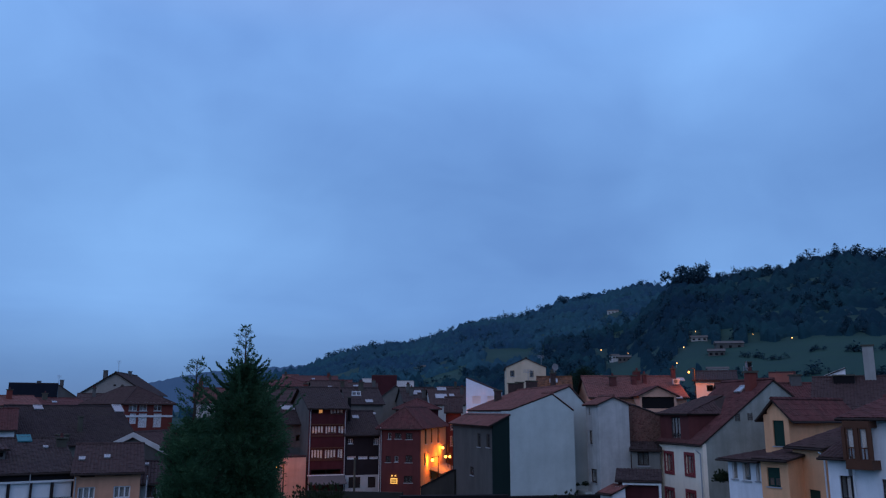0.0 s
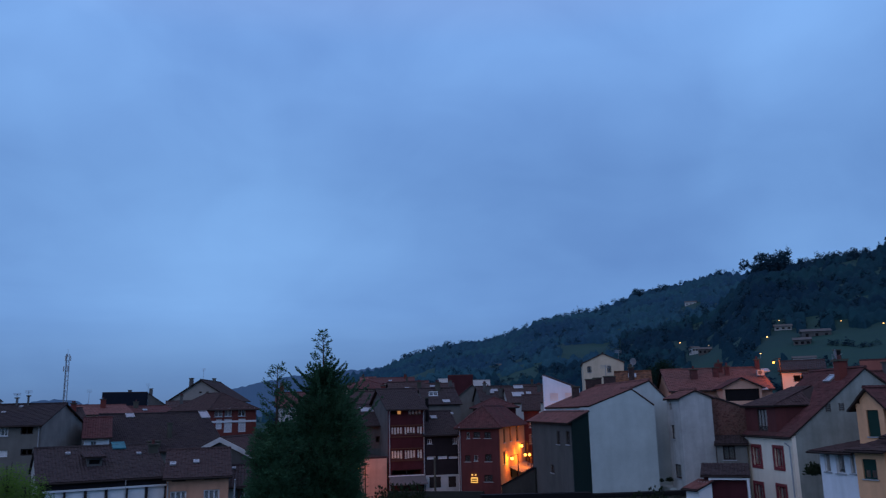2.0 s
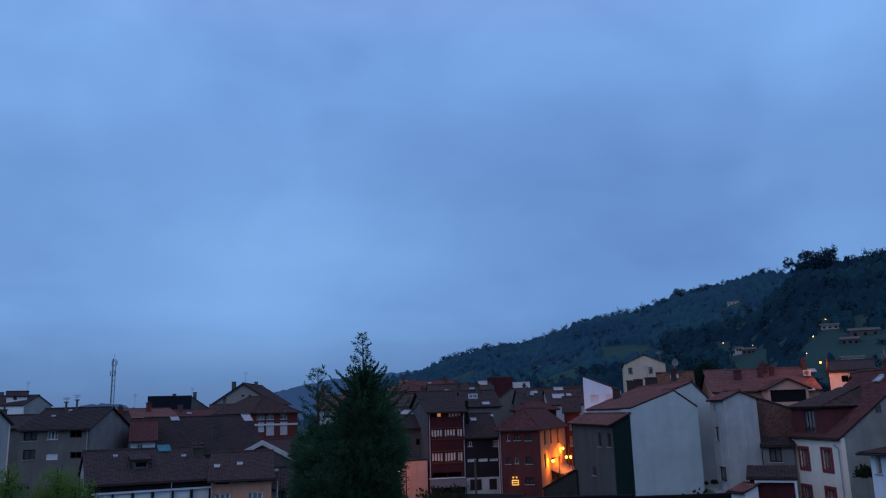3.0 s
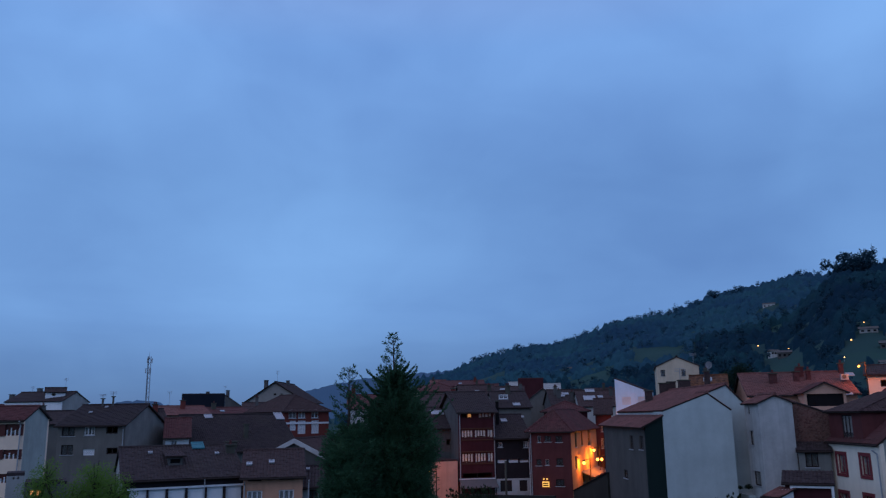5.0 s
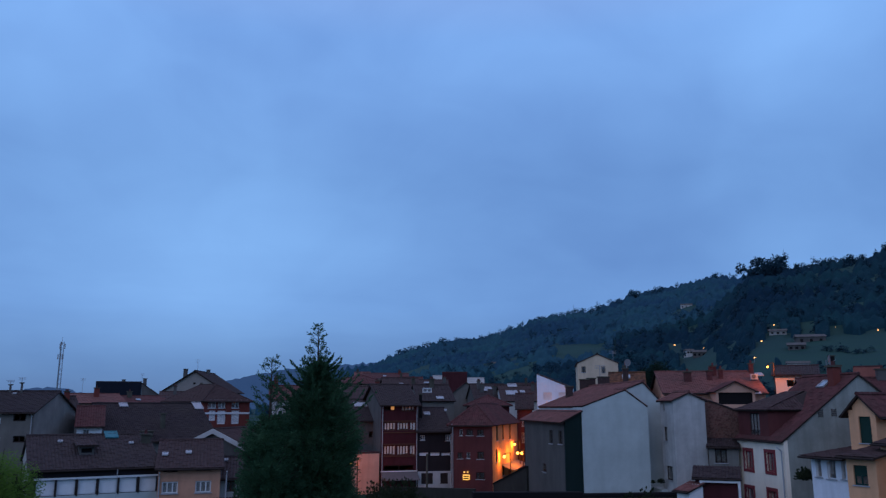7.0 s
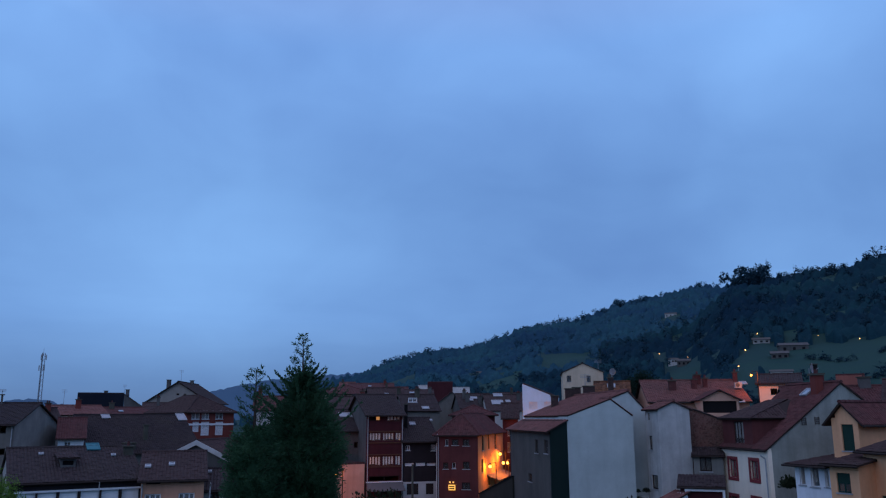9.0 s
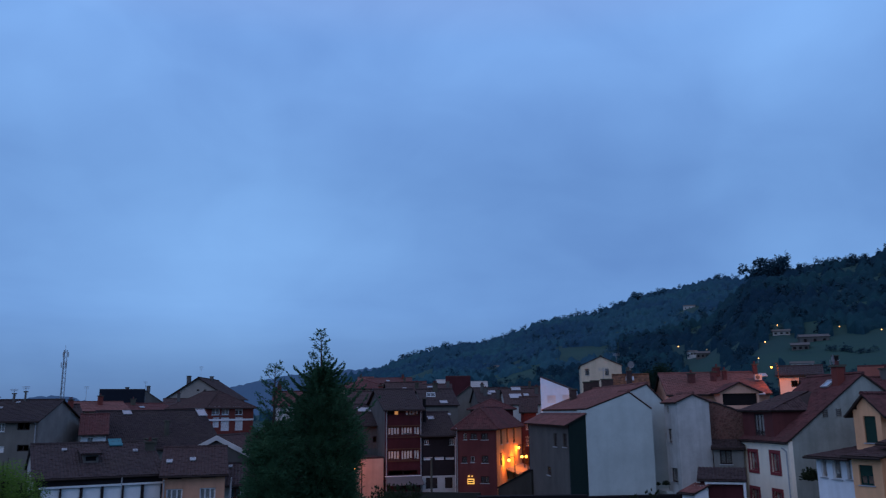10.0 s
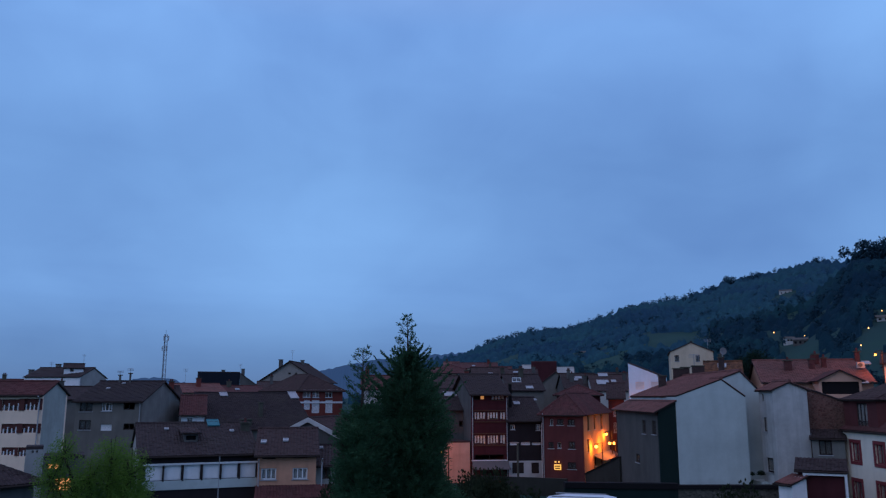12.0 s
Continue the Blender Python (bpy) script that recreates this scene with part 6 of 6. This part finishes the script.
def sloped_wall(name, label, a, b, za, zb, low, thick, mat, cope):
    a, b = Vector((a[0], a[1], 0)), Vector((b[0], b[1], 0))
    n = Vector(((b - a).y, -(b - a).x, 0)).normalized() * thick
    w = thing(name, Matrix.Identity(4), label, "wall", kind="structure")
    vs = [(*p.xy, z) for p, z in ((a, low), (b, low), (b, zb), (a, za))]
    q = [(x - n.x, y - n.y, z) for x, y, z in vs]
    part("wall_body", (vs + q, [(0, 1, 2, 3), (7, 6, 5, 4), (0, 4, 5, 1), (1, 5, 6, 2), (2, 6, 7, 3), (3, 7, 4, 0)]), mat, w)
    # Coping coloured near black to draw the shadow line along the wall top
    if cope:
        m = n * 0.25
        vs = [(p.x + m.x, p.y + m.y, z) for p, z in ((a, za), (b, zb), (b, zb + cope), (a, za + cope))]
        q = [(x - n.x * 1.5, y - n.y * 1.5, z) for x, y, z in vs]
        part("coping", (vs + q, [(0, 1, 2, 3), (7, 6, 5, 4), (0, 4, 5, 1), (1, 5, 6, 2), (2, 6, 7, 3), (3, 7, 4, 0)]), "near_black", w, "near-black coping in place of a shadow line")


W0, W1, W2 = (-2.95, 57.92, 3.27), (4.81, 59.81, 3.16), (11.48, 59.91, 3.30)
sloped_wall("wall_terrace", "mossy stone retaining wall with a near-black shadow-line coping", W0, W1, W0[2], W1[2], -2, 0.5, "green_black", 0.38)
sloped_wall("wall_footing", "mossy stone retaining wall with a near-black shadow-line coping", W1, W2, W1[2], W2[2], -2, 0.5, "old_stone", 0.25)
R0, R1 = (-2.21, 83.97, 1.83), (1.12, 77.99, 3.96)
sloped_wall("wall_ramp", "dark sloping wall beside the street", R0, R1, R0[2], R1[2], -2, 0.4, "dark_stone", 0.1)
Q0, Q1 = (-13.82, 82.85, 1.60), (-3.93, 79.90, 2.06)
sloped_wall("wall_garden", "dark rough garden wall", Q0, Q1, Q0[2], Q1[2] - 0.3, -2, 0.4, "dark_stone", 0)


def bush(p, r, foot, label="dark scrubby bush on rough ground"):
    rng = random.Random(int(abs(p[0]) * 100 + abs(p[1]) * 7))
    tall = p[2] + r * 1.4 - foot
    p = (p[0], p[1], foot)
    b = thing("bush", Matrix.Translation(p), label, "bush", "scrub")
    vs, fs = [], []
    for k in range(int(700 * max(r, 0.5))):
        d = Vector((rng.gauss(0, 1), rng.gauss(0, 1), abs(rng.gauss(0, 1)))).normalized()
        q = d * r * rng.uniform(0.45, 1.05)
        sprig(vs, fs, Vector((q.x * 1.3, q.y, q.z * tall / r)), d + Vector((rng.uniform(-0.6, 0.6), rng.uniform(-0.6, 0.6), 0.3)), min(0.3, r * 0.4), min(0.08, r * 0.1), rng)
    tagged(part("foliage", (vs, fs), "scrub", b), kind="stuff")
    bm = bmesh.new()
    tube(bm, (0, 0, -0.6 if r > 0.5 else -0.05), (0, 0, r * 0.5), 0.05, 0.03, 5)
    for k in range(4):
        blob(bm, (rng.uniform(-0.5, 0.5) * r, rng.uniform(-0.3, 0.3) * r, tall * 0.35), r * 0.55, 1, 0.3, tall / r * 0.7)
    part("stems", bm, "scrub", b)


for p, r in (((-11.37, 73.12, 2.35), 1.1), ((-10.00, 74.33, 2.16), 1.2), ((-12.34, 70.93, 2.44), 0.8), ((-7.37, 63.57, 2.06), 0.9), ((-5.47, 61.76, 2.15), 0.8), ((-9.76, 59.20, 2.35), 1.2), ((9.08, 58.30, 3.27), 0.9), ((7.83, 58.48, 3.08), 0.7), ((11.30, 65.02, 3.89), 0.22), ((10.71, 65.12, 3.83), 0.15), ((18.58, 54.42, 5.24), 0.5), ((-19.12, 56.87, 3.10), 1.2), ((-19.03, 54.79, 2.94), 1.0)):
    bush((p[0], p[1], p[2] - r * 0.6), r, -0.2 if r > 0.55 else p[2] - r * 0.6)


def parked_car(at, yaw):
    """Estate car: shaped body, glasshouse, windows, wheels, lamps."""
    c = thing("parked_car", pose(at[0], at[1], at[2], 0, 0, yaw) @ Matrix.Diagonal((1.25, 1.1, 1.1, 1)), "parked white car seen over its roof", "car")
    prof = [(-2.2, 0.35), (-2.25, 0.75), (-2.1, 0.98), (-1.85, 1.38), (-1.2, 1.5), (0.2, 1.5), (0.55, 1.42), (1.15, 1.0), (2.0, 0.86), (2.22, 0.6), (2.2, 0.35)]
    bm = bmesh.new()
    rings = []
    for y, k in ((-0.86, 0.9), (-0.78, 1.0), (0.78, 1.0), (0.86, 0.9)):
        rings.append([bm.verts.new((x * (1 if k == 1 else 0.985), y * (0.86 if z > 1.05 else 1), z if z < 1.2 else z - (0.05 if k < 1 else 0))) for x, z in prof])
    for a, b in zip(rings, rings[1:]):
        for i in range(len(prof)):
            j = (i + 1) % len(prof)
            bm.faces.new((a[i], a[j], b[j], b[i]))
    bm.faces.new(rings[0])
    bm.faces.new(rings[-1][::-1])
    body = part("body", bm, "car_white", c)
    part("windscreen", ([(0.59, -0.62, 1.41), (0.59, 0.62, 1.41), (1.13, 0.72, 1.03), (1.13, -0.72, 1.03)], [(0, 1, 2, 3)]), "glass", c)
    part("rear_window", ([(-1.9, -0.62, 1.33), (-1.9, 0.62, 1.33), (-2.12, 0.7, 1.02), (-2.12, -0.7, 1.02)], [(0, 3, 2, 1)]), "glass", c)
    for s in (-1, 1):
        part("side_window", ([(-1.7, s * 0.77, 1.05), (0.85, s * 0.77, 1.05), (0.4, s * 0.755, 1.36), (-1.6, s * 0.755, 1.36)], [(0, 1, 2, 3) if s < 0 else (3, 2, 1, 0)]), "glass", c)
        part("headlight", boxes((2.12, s * 0.62 - 0.15, 0.62, 2.235, s * 0.62 + 0.15, 0.76)), "grey_paint", c)
        part("tail_light", boxes((-2.26, s * 0.66 - 0.1, 0.7, -2.15, s * 0.66 + 0.1, 0.92)), "red_paint", c)
        for x in (-1.35, 1.4):
            bm = bmesh.new()
            tube(bm, (x, s * 0.7, 0.31), (x, s * 0.88, 0.31), 0.31, 0.31, 20)
            wheel = part("wheel", bm, "near_black", c)
            bm = bmesh.new()
            tube(bm, (x, s * 0.82, 0.31), (x, s * 0.89, 0.31), 0.19, 0.17, 14)
            part("rim", bm, "steel", wheel)
    for s in (-1, 1):
        part("roof_rail", boxes((-1.6, s * 0.6 - 0.02, 1.5, 0.2, s * 0.6 + 0.02, 1.54)), "steel", c)


CAR = (-0.41, 37.00, 5.21)
parked_car((CAR[0], CAR[1], CAR[2] - 1.67), -4)

# porch posts, beam and pole
PA, PB = (12.70, 57.57, 4.60), (15.05, 56.95, 4.60)
for p in (PA, PB):
    wpart("porch_post", boxes((p[0] - 0.07, p[1] - 0.07, -0.5, p[0] + 0.07, p[1] + 0.07, p[2])), "white_paint", "porch_house", "white porch post")


a, b = Vector(PA), Vector(PB)
bm = bmesh.new()
box(bm, -0.1, -0.05, -0.12, (b - a).length + 0.1, 0.05, 0.06, Matrix.Translation(a) @ (b - a).to_track_quat("X", "Z").to_matrix().to_4x4())
wpart("porch_beam", bm, "white_paint", "porch_house", "white painted porch beam")


def utility_pole(p, h, r=0.13, mat="stone", label="weathered wooden utility pole"):
    u = thing("utility_pole", Matrix.Translation((p[0], p[1], 0)), label, "pole")
    bm = bmesh.new()
    tube(bm, (0, 0, -1), (0, 0, h), r, r * 0.8, 8)
    part("pole", bm, mat, u)


UP = (-9.18, 85.51, 4.72)
utility_pole(UP, UP[2])
UP = (-27.15, 54.06, 5.24)
utility_pole(UP, UP[2] + 0.1, 0.035, "grey_paint", "thin pale pipe standing before the loggia")
